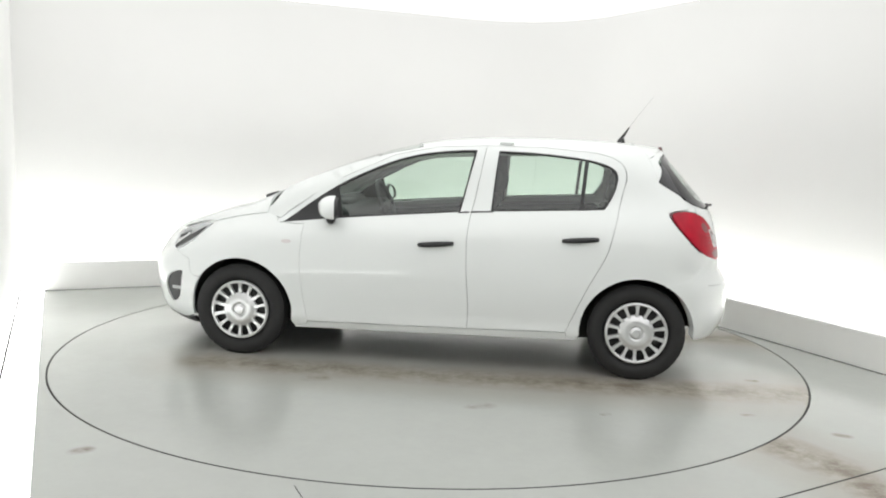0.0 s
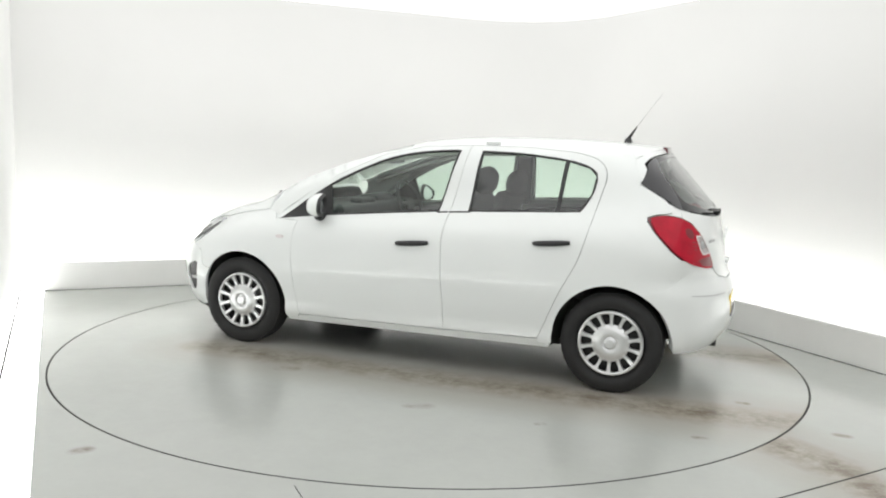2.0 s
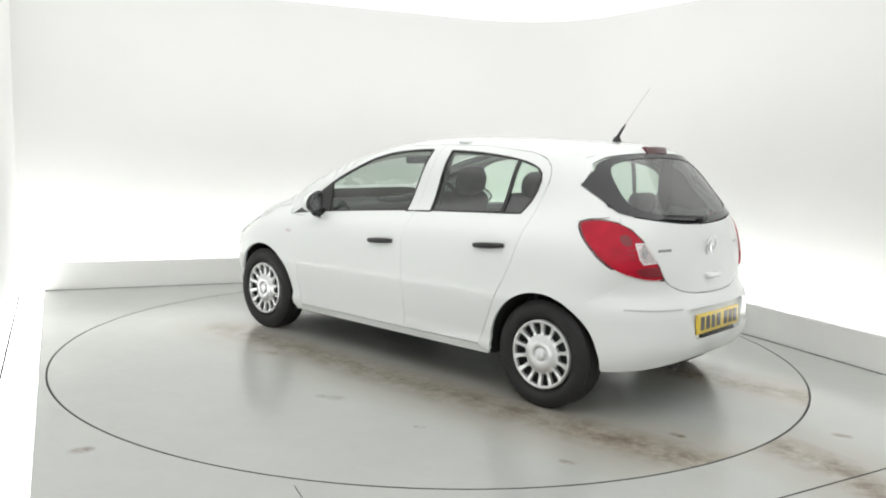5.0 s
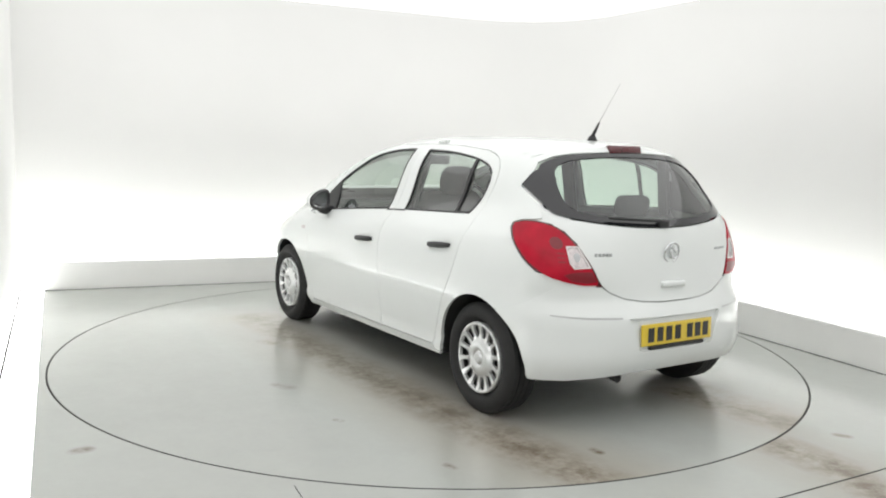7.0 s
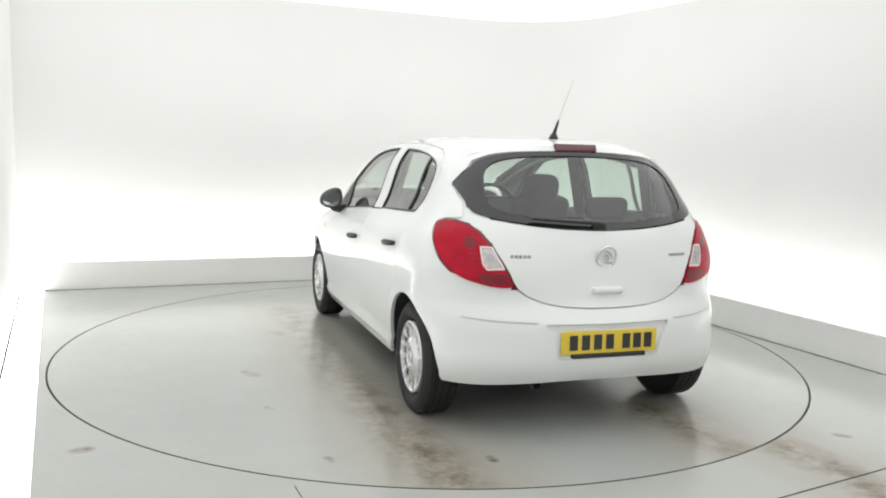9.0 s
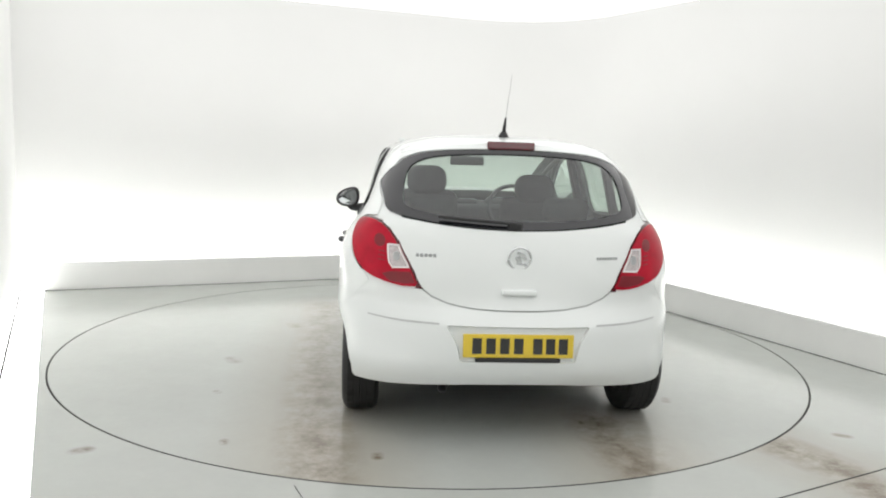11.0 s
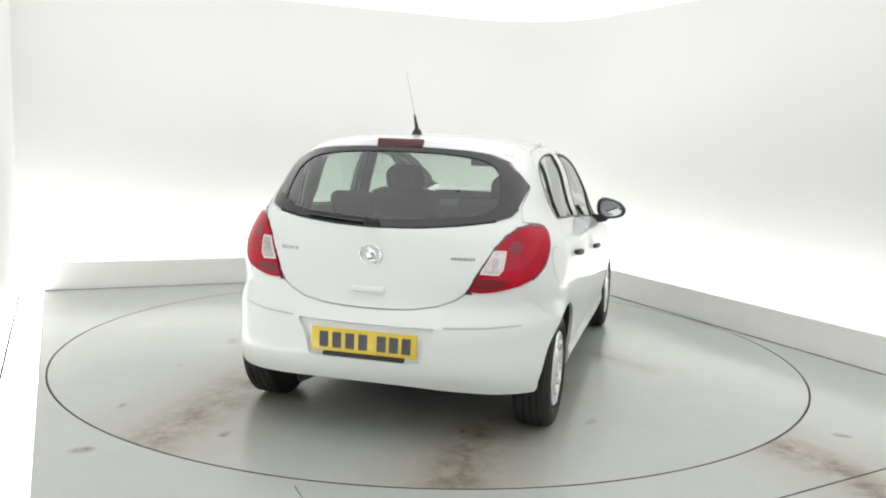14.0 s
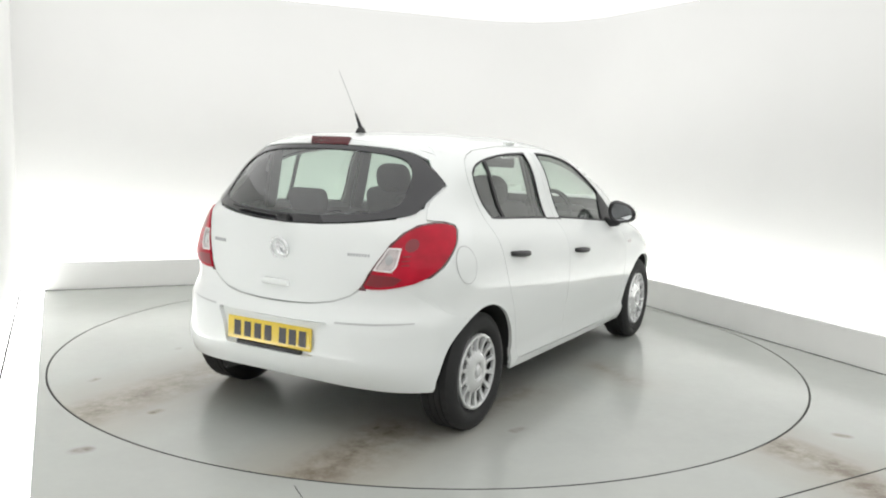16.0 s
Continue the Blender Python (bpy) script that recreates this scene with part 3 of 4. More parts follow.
    flat("window_trim", FRONT_WINDOW, BLACK, door, holes=[[(1.90, 1.104), (1.72, 1.199), (1.55, 1.273), (1.40, 1.316), (1.26, 1.339), (1.13, 1.351), (1.043, 1.354), (1.078, 1.175), (1.118, 0.989), (1.5, 0.954), (1.86, 0.922)]], off=0.002, rim=0.011, step=0.03, gap=0, label="black window trim with mirror triangle")
    flat("window_glass", inset(FRONT_WINDOW, 0.005), WINDOW, door, off=-0.007, rim=0, gap=0, step=0.06)
    flat("door_trim", FRONT_GAP + MID_GAP[:5] + [(1.11, 0.962), (1.5, 0.928), (1.87, 0.895), (2.1, 0.868)], DASH, door, off=-0.035, rim=0, gap=0.02, step=0.07, label="charcoal inner door lining")
    rdoor = flat("rear_door", MID_GAP[::-1] + REAR_GAP + RAIL[1:3][:1], PAINT, car, holes=[inset(REAR_WINDOW, 0.004)], label="white rear door")
    pane1 = [(0.883, 1.354), (0.62, 1.350), (0.356, 1.324), (0.378, 1.029), (0.60, 1.018), (0.909, 1.001)]
    pane2 = [(0.332, 1.318), (0.21, 1.286), (0.162, 1.24), (0.177, 1.135), (0.236, 1.040), (0.355, 1.032)]
    flat("window_trim", REAR_WINDOW, BLACK, rdoor, holes=[pane1, pane2], off=0.002, rim=0.011, step=0.03, gap=0, label="black window trim with a divider bar")
    flat("window_glass", inset(REAR_WINDOW, 0.005), WINDOW, rdoor, off=-0.007, rim=0, gap=0, step=0.06)
    flat("door_trim", MID_GAP[:5][::-1] + [p for p in REAR_GAP if p[1] < 1.0] + [(0.23, 1.012), (0.6, 0.992), (0.92, 0.972)], DASH, rdoor, off=-0.035, rim=0, gap=0.02, step=0.07, label="charcoal inner door lining")

    flat("waist_seal", strip([(1.053, 0.981), (1.085, 0.978), (1.122, 0.9745)], 0.0045), BLACK, door, off=0.0025, rim=0.003, gap=0, step=0.02, label="black waist seal")
    flat("waist_seal", strip([(0.903, 0.9895), (0.97, 0.986), (1.042, 0.9815)], 0.0045), BLACK, rdoor, off=0.0025, rim=0.003, gap=0, step=0.02, label="black waist seal")
    # door handles: a black bar over a shallow cup
    sg = -1 if right else 1
    for dr, x0, x1, z0, z1 in ((door, 1.136, 1.352, 0.792, 0.775), (rdoor, 0.258, 0.472, 0.858, 0.840)):
        bm = bmesh.new()
        pts = []
        for i in range(13):
            t = i / 12
            x, z = x0 + (x1 - x0) * t, z0 + (z1 - z0) * t
            pts.append((x, sg * (half(x, z) + 0.003 + 0.014 * math.sin(math.pi * t) ** 0.5), z))
        tube(bm, pts, [0.011 + 0.006 * math.sin(math.pi * i / 12) ** 0.5 for i in range(13)], 10)
        part("door_handle", bm, BLACK, dr, "black plastic door handle")
        cx, cz = (x0 + x1) / 2 - 0.01, (z0 + z1) / 2 + 0.018
        flat("handle_cup", [(cx + 0.062 * math.cos(a / 8 * math.pi), cz + 0.030 * math.sin(a / 8 * math.pi)) for a in range(16)], PAINT, dr, off=0.0015, rim=0.0, step=0.03, gap=0)
    # indicator repeater
    flat("side_indicator", [(2.20 + 0.032 * math.cos(a / 6 * math.pi), 0.755 + 0.012 * math.sin(a / 6 * math.pi)) for a in range(12)], LENS_EDGE, car, off=0.004, rim=0.006, step=0.03, gap=0, label="small clear side indicator")

# fuel flap on the right flank
fuel = [(-0.175 + 0.062 * math.cos(a / 12 * math.pi), 0.845 + 0.085 * math.sin(a / 12 * math.pi)) for a in range(24)]
ring = [(-0.175 + 0.067 * math.cos(a / 12 * math.pi), 0.845 + 0.090 * math.sin(a / 12 * math.pi)) for a in range(24)]
panel("fuel_flap_gap", [flank(*p) for p in ring], wrap, JOINT, car, holes=[[flank(*p) for p in fuel]], off=0.001, rim=0, step=0.03, gap=0, right=True)
panel("fuel_flap", [flank(*p) for p in fuel], wrap, PAINT, car, off=0.0015, rim=0.004, step=0.03, gap=0, right=True, label="white oval fuel flap")

# ---- tail ----
GLASS_HALF = [rear(0, 1.380), rear(0.2, 1.377), rear(0.37, 1.367), rear(0.46, 1.352), rear(0.545, 1.318), rear(0.572, 1.287), flank(-0.090, 1.25), flank(-0.096, 1.208), flank(-0.096, 1.208), flank(-0.225, 1.137), rear(0.625, 1.082), rear(0.58, 1.064), rear(0.50, 1.050), rear(0.40, 1.036), rear(0.2, 1.016), rear(0, 1.010)]
rear_edge = mirrored(chaikin(GLASS_HALF, 2, False))
TAIL_IN = [(0.452, 0.735), (0.485, 0.80), (0.518, 0.86), (0.560, 0.94), (0.602, 0.995), (0.640, 1.024)]
hatch_half = [rear(0, 1.006), rear(0.2, 1.012), rear(0.40, 1.030), rear(0.50, 1.044), rear(0.612, 1.062)] + [rear(y, z) for y, z in TAIL_IN[::-1]] + [rear(0.41, 0.70), rear(0.33, 0.668), rear(0.22, 0.65), rear(0.1, 0.643), rear(0, 0.642)]
tailgate = panel("tailgate", mirrored(hatch_half), wrap, PAINT, car, label="white tailgate with rear screen")
panel("rear_screen_border", rear_edge, wrap, GLOSS_BLACK, tailgate, holes=[mirrored(chaikin([rear(0, 1.360), rear(0.2, 1.356), rear(0.36, 1.345), rear(0.46, 1.322), rear(0.515, 1.28), rear(0.54, 1.20), rear(0.545, 1.13), rear(0.52, 1.095), rear(0.40, 1.070), rear(0.2, 1.052), rear(0, 1.046)], 1, False))], off=0.0, rim=0.012, step=0.03, gap=0.001, label="black ceramic border of the rear screen")
panel("rear_screen", inset(rear_edge, 0.015), wrap, REAR_GLASS, tailgate, off=-0.005, rim=0, gap=0, step=0.05, label="tinted rear screen glass")

bumper_half = [rear(0, 0.637), rear(0.1, 0.638), rear(0.22, 0.645), rear(0.33, 0.663), rear(0.41, 0.695), rear(0.455, 0.727), rear(0.56, 0.73), rear(0.635, 0.742), flank(-0.30, 0.630)]
bumper_half += [flank(x, z) for x, z in arch(0.0, 119, 182, n=14)] + [flank(-0.348, 0.262), rear(0.60, 0.264), rear(0.45, 0.272), rear(0.2, 0.285), rear(0, 0.287)]
RECESS = mirrored([rear(0, 0.574), rear(0.33, 0.574), rear(0.335, 0.566), rear(0.295, 0.50), rear(0.272, 0.415), rear(0.262, 0.405), rear(0, 0.405)])
bumper = panel("rear_bumper", mirrored(bumper_half), wrap, PAINT, car, holes=[RECESS], rim=0.05, gap=0.0008, label="white painted rear bumper")
RECESS_BACK = mirrored([rear(0, 0.590), rear(0.35, 0.590), rear(0.36, 0.566), rear(0.315, 0.49), rear(0.29, 0.40), rear(0.28, 0.388), rear(0, 0.388)])
panel("plate_recess", RECESS_BACK, wrap, PAINT, bumper, off=-0.022, rim=0, gap=0, step=0.04)
panel("bumper_lining", mirrored([rear(0, 0.69), rear(0.46, 0.76), rear(0.46, 0.64), rear(0, 0.60)]), wrap, JOINT, car, off=-0.014, rim=0, gap=0, step=0.08)
for s in (1, -1):
    # flat grey strip on the skin paints the shade of the bumper's crease
    panel("bumper_crease_shade", [(s * a, z) for a, z in [rear(0.37, 0.574), rear(0.55, 0.577), rear(0.70, 0.588), rear(0.70, 0.594), rear(0.55, 0.585), rear(0.37, 0.582)]], wrap, JOINT, bumper, off=0.001, rim=0, gap=0, step=0.03)

# tail lamps
for right in (False, True):
    tl = [flank(-0.160, 1.018), flank(-0.205, 1.033), flank(-0.262, 1.036)] + [rear(y + 0.006, z) for y, z in TAIL_IN[::-1]] + [rear(0.53, 0.731), rear(0.60, 0.742), flank(-0.392, 0.773), flank(-0.345, 0.812), flank(-0.30, 0.852), flank(-0.260, 0.895), flank(-0.216, 0.942)]
    seat = inset(tl, -0.007)
    tl = chaikin(tl, 1)
    white = [rear(0.612, 0.925), rear(0.557, 0.925), rear(0.518, 0.845), rear(0.508, 0.82), rear(0.588, 0.815), rear(0.606, 0.84)]
    lamp = panel("tail_lamp", tl, wrap, RED, car, holes=[white], off=0.006, rim=0.03, gap=0.004, step=0.025, right=right, label="red tail lamp with a clear window")
    panel("lamp_border", tl, wrap, DARK_RED, lamp, holes=[inset(tl, 0.005)], off=0.0075, rim=0.004, gap=0.005, step=0.025, right=right, label="dark red lens border")
    panel("reversing_lens", white, wrap, CLEAR_LENS, lamp, off=0.004, rim=0.01, gap=0.001, step=0.02, right=right, label="clear silvery reversing lens")
    panel("lens_frame", white, wrap, LENS_EDGE, lamp, holes=[inset(white, 0.008)], off=0.0085, rim=0.004, gap=0, step=0.02, right=right, label="bright lens frame")
    bulb = [rear(0.570 + 0.016 * math.cos(k / 6 * math.pi), 0.872 + 0.022 * math.sin(k / 6 * math.pi)) for k in range(12)]
    panel("lamp_bulb", bulb, wrap, BADGE_GREY, lamp, off=0.006, rim=0.003, gap=0, step=0.02, right=right, label="grey bulb behind the clear lens")
    panel("brake_lens", [rear(0.478, 0.754), rear(0.503, 0.803), rear(0.60, 0.799), rear(0.635, 0.787), rear(0.60, 0.757), rear(0.53, 0.748)], wrap, MID_RED, lamp, off=0.0068, rim=0.002, gap=0, step=0.02, right=right, label="deep red lower lens")
    bowl = [rear(0.648 + 0.026 * math.cos(a / 8 * math.pi), 0.938 + 0.030 * math.sin(a / 8 * math.pi)) for a in range(16)]
    panel("lamp_bowl", bowl, wrap, MID_RED, lamp, off=0.0066, rim=0.002, gap=0, step=0.02, right=right, label="deep red lamp bowl behind the lens")
    for k in range(3):
        zr = 0.845 + 0.020 * k
        panel("lens_rib", [rear(0.622, zr), rear(0.655, zr + 0.004), rear(0.655, zr + 0.009), rear(0.622, zr + 0.005)], wrap, MID_RED, lamp, off=0.0066, rim=0.002, gap=0, step=0.02, right=right)
    panel("lamp_seat", seat, wrap, DARK_RED, lamp, off=-0.003, rim=0, gap=0, step=0.03, right=right)
    panel("seam_lining", [flank(-0.25, 0.60), flank(-0.30, 0.80), rear(0.60, 0.78), rear(0.48, 0.735), rear(0.50, 0.68), flank(-0.36, 0.62)], wrap, PAINT, car, off=-0.0022, rim=0, gap=0, step=0.02, right=right)
    panel("seam_lining", [rear(0.52, 1.0), rear(0.66, 1.035), flank(-0.20, 1.06), flank(-0.2, 1.12), rear(0.56, 1.075)], wrap, PAINT, car, off=-0.007, rim=0, gap=0, step=0.02, right=right)

# roof, spoiler, brake lamp
roof_half = [(0.05, 0.0), (0.05, 0.3)] + [(x, half(x, zline(x, 1.412))) for x in (0.05, 0.2, 0.4, 0.6, 0.8, 1.0, 1.2, 1.38)] + [(1.42, 0.40), (1.44, 0.32), (1.46, 0.22), (1.475, 0.11), (1.48, 0.0)]
roof = panel("roof", roof_half[:-1] + [roof_half[-1]] + [(x, -y) for x, y in roof_half[::-1] if y > 0], over, PAINT, car, step=0.05, label="white roof skin")
brow = [rear(0, 1.409), rear(0.12, 1.407), rear(0.22, 1.402), rear(0.32, 1.394), rear(0.42, 1.382)]
corner_pts = [flank(-0.042, 1.345), flank(-0.058, 1.30), flank(-0.078, 1.25), flank(-0.094, 1.212)]
face_half = brow + corner_pts + [rear(0.577, 1.291), rear(0.55, 1.322), rear(0.465, 1.356), rear(0.37, 1.371), rear(0.2, 1.381), rear(0, 1.384)]
sp = [(0.045, 0.0), (0.045, half(0.045, zline(0.045, 1.410))), (0.0, half(0.0, zline(0.0, 1.410))), (-0.040, half(-0.040, 1.346)), wrap(*rear(0.47, 1.370))[:2]] + [wrap(*p)[:2] for p in brow[::-1]]
spoiler = panel("roof_spoiler", sp + [(x, -y) for x, y in sp[::-1] if y > 1e-6], over, PAINT, car, step=0.03, rim=0.02, gap=0.001, label="white roof spoiler above the rear screen")
panel("spoiler_face", mirrored(face_half), wrap, PAINT, spoiler, step=0.025, rim=0.012, gap=0.0004, off=0.001)
bm = bmesh.new()
rbox(bm, (0.05, 0.243, 0.044), (-0.143, 0, 1.397), 0.008, Matrix.Rotation(math.radians(12), 4, "Y"))
part("brake_lamp", smooth(bm), DARK_RED, spoiler, "dark red high brake lamp")
panel("seam_lining", [(0.075, 0.46), (0.075, -0.46), (0.02, -0.46), (0.02, 0.46)], over, JOINT, car, off=-0.008, rim=0, gap=0, step=0.05)
panel("seam_lining", strip([(1.40, -0.46), (1.44, -0.32), (1.465, -0.2), (1.482, 0.0), (1.465, 0.2), (1.44, 0.32), (1.40, 0.46)], 0.022), over, PAINT, car, off=-0.009, rim=0, gap=0, step=0.03)
panel("headliner", [(x, y * 0.9) for x, y in roof_half] + [(x, -y * 0.9) for x, y in roof_half[::-1] if y > 0], over, HEADLINER, car, off=-0.04, rim=0, gap=0, step=0.1, label="light grey headliner")
for y in (0.515, -0.515):
    bm = bmesh.new()
    rbox(bm, (0.09, 0.036, 0.020), (0.85, y, top(0.85, y) + 0.006), 0.006)
    part("roof_cover", bm, PAINT, roof, "small white roof strip cover")
bm = bmesh.new()
lathe(bm, [(0.0005, 0.030), (0.016, 0.026), (0.024, 0.010), (0.030, -0.004), (0.0005, -0.004)], 20, "Z")
aerial = part("aerial_foot", smooth(bm), BLACK, roof, "black aerial foot", Matrix.Translation((0.10, 0, top(0.10, 0))))
bm = bmesh.new()
tube(bm, [(0, 0, 0.02), (-0.035, 0, 0.075), (-0.05, 0, 0.10)], [0.011, 0.007, 0.0045], 10)
part("aerial_spring", bm, BLACK, aerial)
bm = bmesh.new()
tube(bm, [(-0.05, 0, 0.10), (-0.12, 0, 0.20), (-0.20, 0, 0.31)], [0.0022, 0.0018, 0.0014], 6)
part("aerial_rod", bm, ROD, aerial, "thin pale aerial rod")

# rear wiper
bm = bmesh.new()
pts = []
for i in range(12):
    y, z = 0.02 + 0.36 * i / 11, 1.030 + 0.022 * i / 11
    p = Vector(wrap(*rear(y, z)))
    pts.append(p + Vector((-0.022, 0, 0.012)))
tube(bm, pts, [0.010] + [0.008] * 10 + [0.004], 8)
wiper = part("rear_wiper", bm, BLACK, tailgate, "black rear wiper arm")
bm = bmesh.new()
rbox(bm, (0.03, 0.07, 0.04), Vector(wrap(*rear(0.02, 1.028))) + Vector((-0.012, 0, 0.0)), 0.012)
part("wiper_cap", smooth(bm), BLACK, wiper)

# tailgate handle, emblem, badges (plain shapes)
bm = bmesh.new()
p = Vector(wrap(*rear(0, 0.722)))
rbox(bm, (0.040, 0.165, 0.030), p + Vector((0.0, 0, 0.004)), 0.010)
part("tailgate_handle", smooth(bm), PAINT, tailgate, "white tailgate grip")
p = Vector(wrap(*rear(0, 0.885)))
lean = Matrix.Rotation(math.radians(-9), 4, "Y")
bm = bmesh.new()
rows = []
for k in range(40):
    a = 2 * math.pi * k / 40
    rows.append([bm.verts.new((-0.012 + 0.006 * -math.cos(c), (0.052 + 0.006 * math.sin(c)) * math.cos(a), (0.052 + 0.006 * math.sin(c)) * math.sin(a))) for c in (2 * math.pi * j / 8 for j in range(8))])
for k in range(40):
    for j in range(8):
        bm.faces.new((rows[k][j], rows[(k + 1) % 40][j], rows[(k + 1) % 40][(j + 1) % 8], rows[k][(j + 1) % 8]))
emblem = part("emblem", smooth(bm), CHROME, tailgate, "round chrome emblem", Matrix.Translation(p) @ lean)
bm = bmesh.new()
for size, at, turn in (((0.008, 0.044, 0.020), (-0.012, -0.004, 0.022), 35), ((0.008, 0.040, 0.024), (-0.014, 0.006, -0.004), 70), ((0.008, 0.050, 0.013), (-0.012, -0.010, -0.026), 10), ((0.008, 0.024, 0.012), (-0.012, -0.026, 0.004), 60)):
    rbox(bm, size, at, 0.003, Matrix.Rotation(math.radians(turn), 4, "X"))
part("emblem_figure", smooth(bm), CHROME, emblem)
for y0, y1, z, n in ((0.485, 0.385, 0.884, 5), (-0.375, -0.485, 0.886, 8)):
    for k in range(n):
        t = (k + 0.5) / n
        y = y0 + (y1 - y0) * t
        q = Vector(wrap(*rear(y, z)))
        bm = bmesh.new()
        rbox(bm, (0.005, abs(y1 - y0) / n * 0.72, 0.017 if n == 5 else 0.014), (0, 0, 0), 0.0015, segments=1)
        slope = math.atan2(Vector(wrap(*rear(y + 0.01, z))).x - Vector(wrap(*rear(y - 0.01, z))).x, 0.02)
        part("badge_bar", bm, BADGE_GREY, tailgate, "", Matrix.Translation(q + Vector((-0.002, 0, 0))) @ Matrix.Rotation(-slope, 4, "Z") @ lean)

# number plate with plain bars
bm = bmesh.new()
rbox(bm, (0.010, 0.52, 0.111), (0, 0, 0), 0.004)
plate = part("number_plate", smooth(bm), YELLOW, bumper, "yellow rear number plate", Matrix.Translation((-0.611, 0, 0.483)) @ Matrix.Rotation(math.radians(2), 4, "Y"))
for y in (0.195, 0.13, 0.065, 0.0, -0.09, -0.15, -0.21):
    bm = bmesh.new()
    rbox(bm, (0.002, 0.044, 0.074), (-0.006, y, 0.0), 0.0008, segments=1)
    part("plate_bar", bm, INK, plate)
bm = bmesh.new()
rbox(bm, (0.03, 0.40, 0.020), (-0.608, 0, 0.416), 0.006)
part("bumper_slot", smooth(bm), BLACK, bumper, "black slot below the number plate")
bm = bmesh.new()
lathe(bm, [(0.022, -0.08), (0.022, 0.08), (0.019, 0.08), (0.019, -0.08)], 20, "Y")
part("exhaust_pipe", smooth(bm), WHEEL_DARK, car, "grey exhaust tip", Matrix.Translation((-0.47, 0.33, 0.262)) @ Matrix.Rotation(math.radians(80), 4, "Z"))

# ---- nose ----
hood = [(2.40, 0.0), (2.39, 0.3), (2.36, 0.55), (2.37, half(2.37, 0.918)), (2.55, half(2.55, 0.889)), (2.75, half(2.75, 0.840)), (2.95, 0.52), (3.1, 0.40), (3.2, 0.22), (3.215, 0.0)]
for s in (1, -1):
    panel("seam_lining", [(x, s * y) for x, y in strip([(x, half(x, z)) for x, z in ((2.30, 0.93), (2.37, 0.918), (2.55, 0.889), (2.75, 0.84), (2.84, 0.80))], 0.03)], over, PAINT, car, off=-0.008, rim=0, gap=0, step=0.03)
panel("bonnet", hood + [(x, -y) for x, y in hood[::-1] if y > 0], over, PAINT, car, step=0.05, label="white bonnet")


def fore(x, z):
    q = x - NOSE(z) + LF
    return (0.9 * math.acos(min(max(q / LF, 0), 1) ** (NF / 2)) if q > 0 else 0.9 * QUARTER - q, z)


nb = [(0, 0.74), fore(3.2, 0.735), fore(3.1, 0.70), fore(3.0, 0.65), fore(2.875, 0.60), fore(2.855, 0.50)] + [fore(x, z) for x, z in arch(2.511, 35, -10, n=10)] + [fore(2.95, 0.185), fore(3.1, 0.19), fore(3.2, 0.19), (0, 0.19)]
fog = chaikin([fore(3.05, 0.485), fore(2.93, 0.525), fore(2.925, 0.50), fore(2.945, 0.38), fore(2.98, 0.305), fore(3.06, 0.29), fore(3.10, 0.40)], 2)
panel("nose_lining", mirrored([(0, 0.76), fore(3.15, 0.76), fore(3.0, 0.78), fore(2.84, 0.80), fore(2.80, 0.72), fore(2.80, 0.66), fore(2.98, 0.56), (0, 0.56)]), nose, PAINT, car, off=-0.003, rim=0, gap=0, step=0.04)
front_bumper = panel("front_bumper", mirrored(nb), nose, PAINT, car, holes=[fog, [(-a, z) for a, z in fog]], gap=0.0005, label="white front bumper")
for s in (1, -1):
    panel("fog_recess", [(s * a, z) for a, z in fog], nose, BLACK, front_bumper, off=-0.012, rim=0, gap=-0.006, step=0.03, label="black fog lamp recess")
    head = chaikin([fore(3.0, 0.635), fore(3.06, 0.70), fore(3.08, 0.735), fore(2.96, 0.79), fore(2.84, 0.825), fore(2.75, 0.832), fore(2.82, 0.77), fore(2.90, 0.69)], 1)
    foot = [fore(3.035, 0.40), fore(2.955, 0.405), fore(2.958, 0.385), fore(3.035, 0.38)]
    panel("fog_slat", [(s * a, z) for a, z in foot], nose, JOINT, front_bumper, off=-0.004, rim=0.006, gap=0, step=0.03, label="grey slat across the fog lamp recess")
    hl = panel("headlamp", [(s * a, z) for a, z in head], nose, HEAD_LENS, car, off=0.004, rim=0.03, gap=0.002, step=0.03, label="clear swept-back headlamp")
    for k, bowl in enumerate(([fore(3.0, 0.655), fore(3.015, 0.67), fore(2.93, 0.735), fore(2.82, 0.795), fore(2.80, 0.795), fore(2.90, 0.71)], [fore(3.03, 0.70), fore(3.04, 0.72), fore(2.95, 0.765), fore(2.93, 0.755)])):
        panel("lamp_shade", [(s * a, z) for a, z in bowl], nose, BLACK, hl, off=0.006, rim=0.001, gap=0, step=0.02)
panel("chin_lip", mirrored([(0, 0.195), fore(3.15, 0.195), fore(2.95, 0.195), fore(2.86, 0.20), fore(2.84, 0.15), (0, 0.15)]), nose, BLACK, car, off=0.004, rim=0.02, gap=0, step=0.06, label="black front lip")
panel("grille", mirrored([(0, 0.66), (0.35, 0.66), (0.42, 0.58), (0, 0.57)]), nose, BLACK, front_bumper, off=0.003, rim=0.004, gap=0, step=0.05, label="black grille")

screen = [(2.385, 0.0), (2.375, 0.3), (2.345, 0.52), (2.30, half(2.30, zline(2.30, 1.42)))] + [(x, half(x, zline(x, 1.418))) for x in (2.15, 2.0, 1.8, 1.6, 1.42)] + [(1.415, 0.42), (1.44, 0.32), (1.465, 0.22), (1.48, 0.11), (1.485, 0.0)]
panel("windscreen", screen + [(x, -y) for x, y in screen[::-1] if y > 0], over, SCREEN, car, off=-0.004, rim=0, gap=0, step=0.07, label="clear windscreen")
bm = bmesh.new()
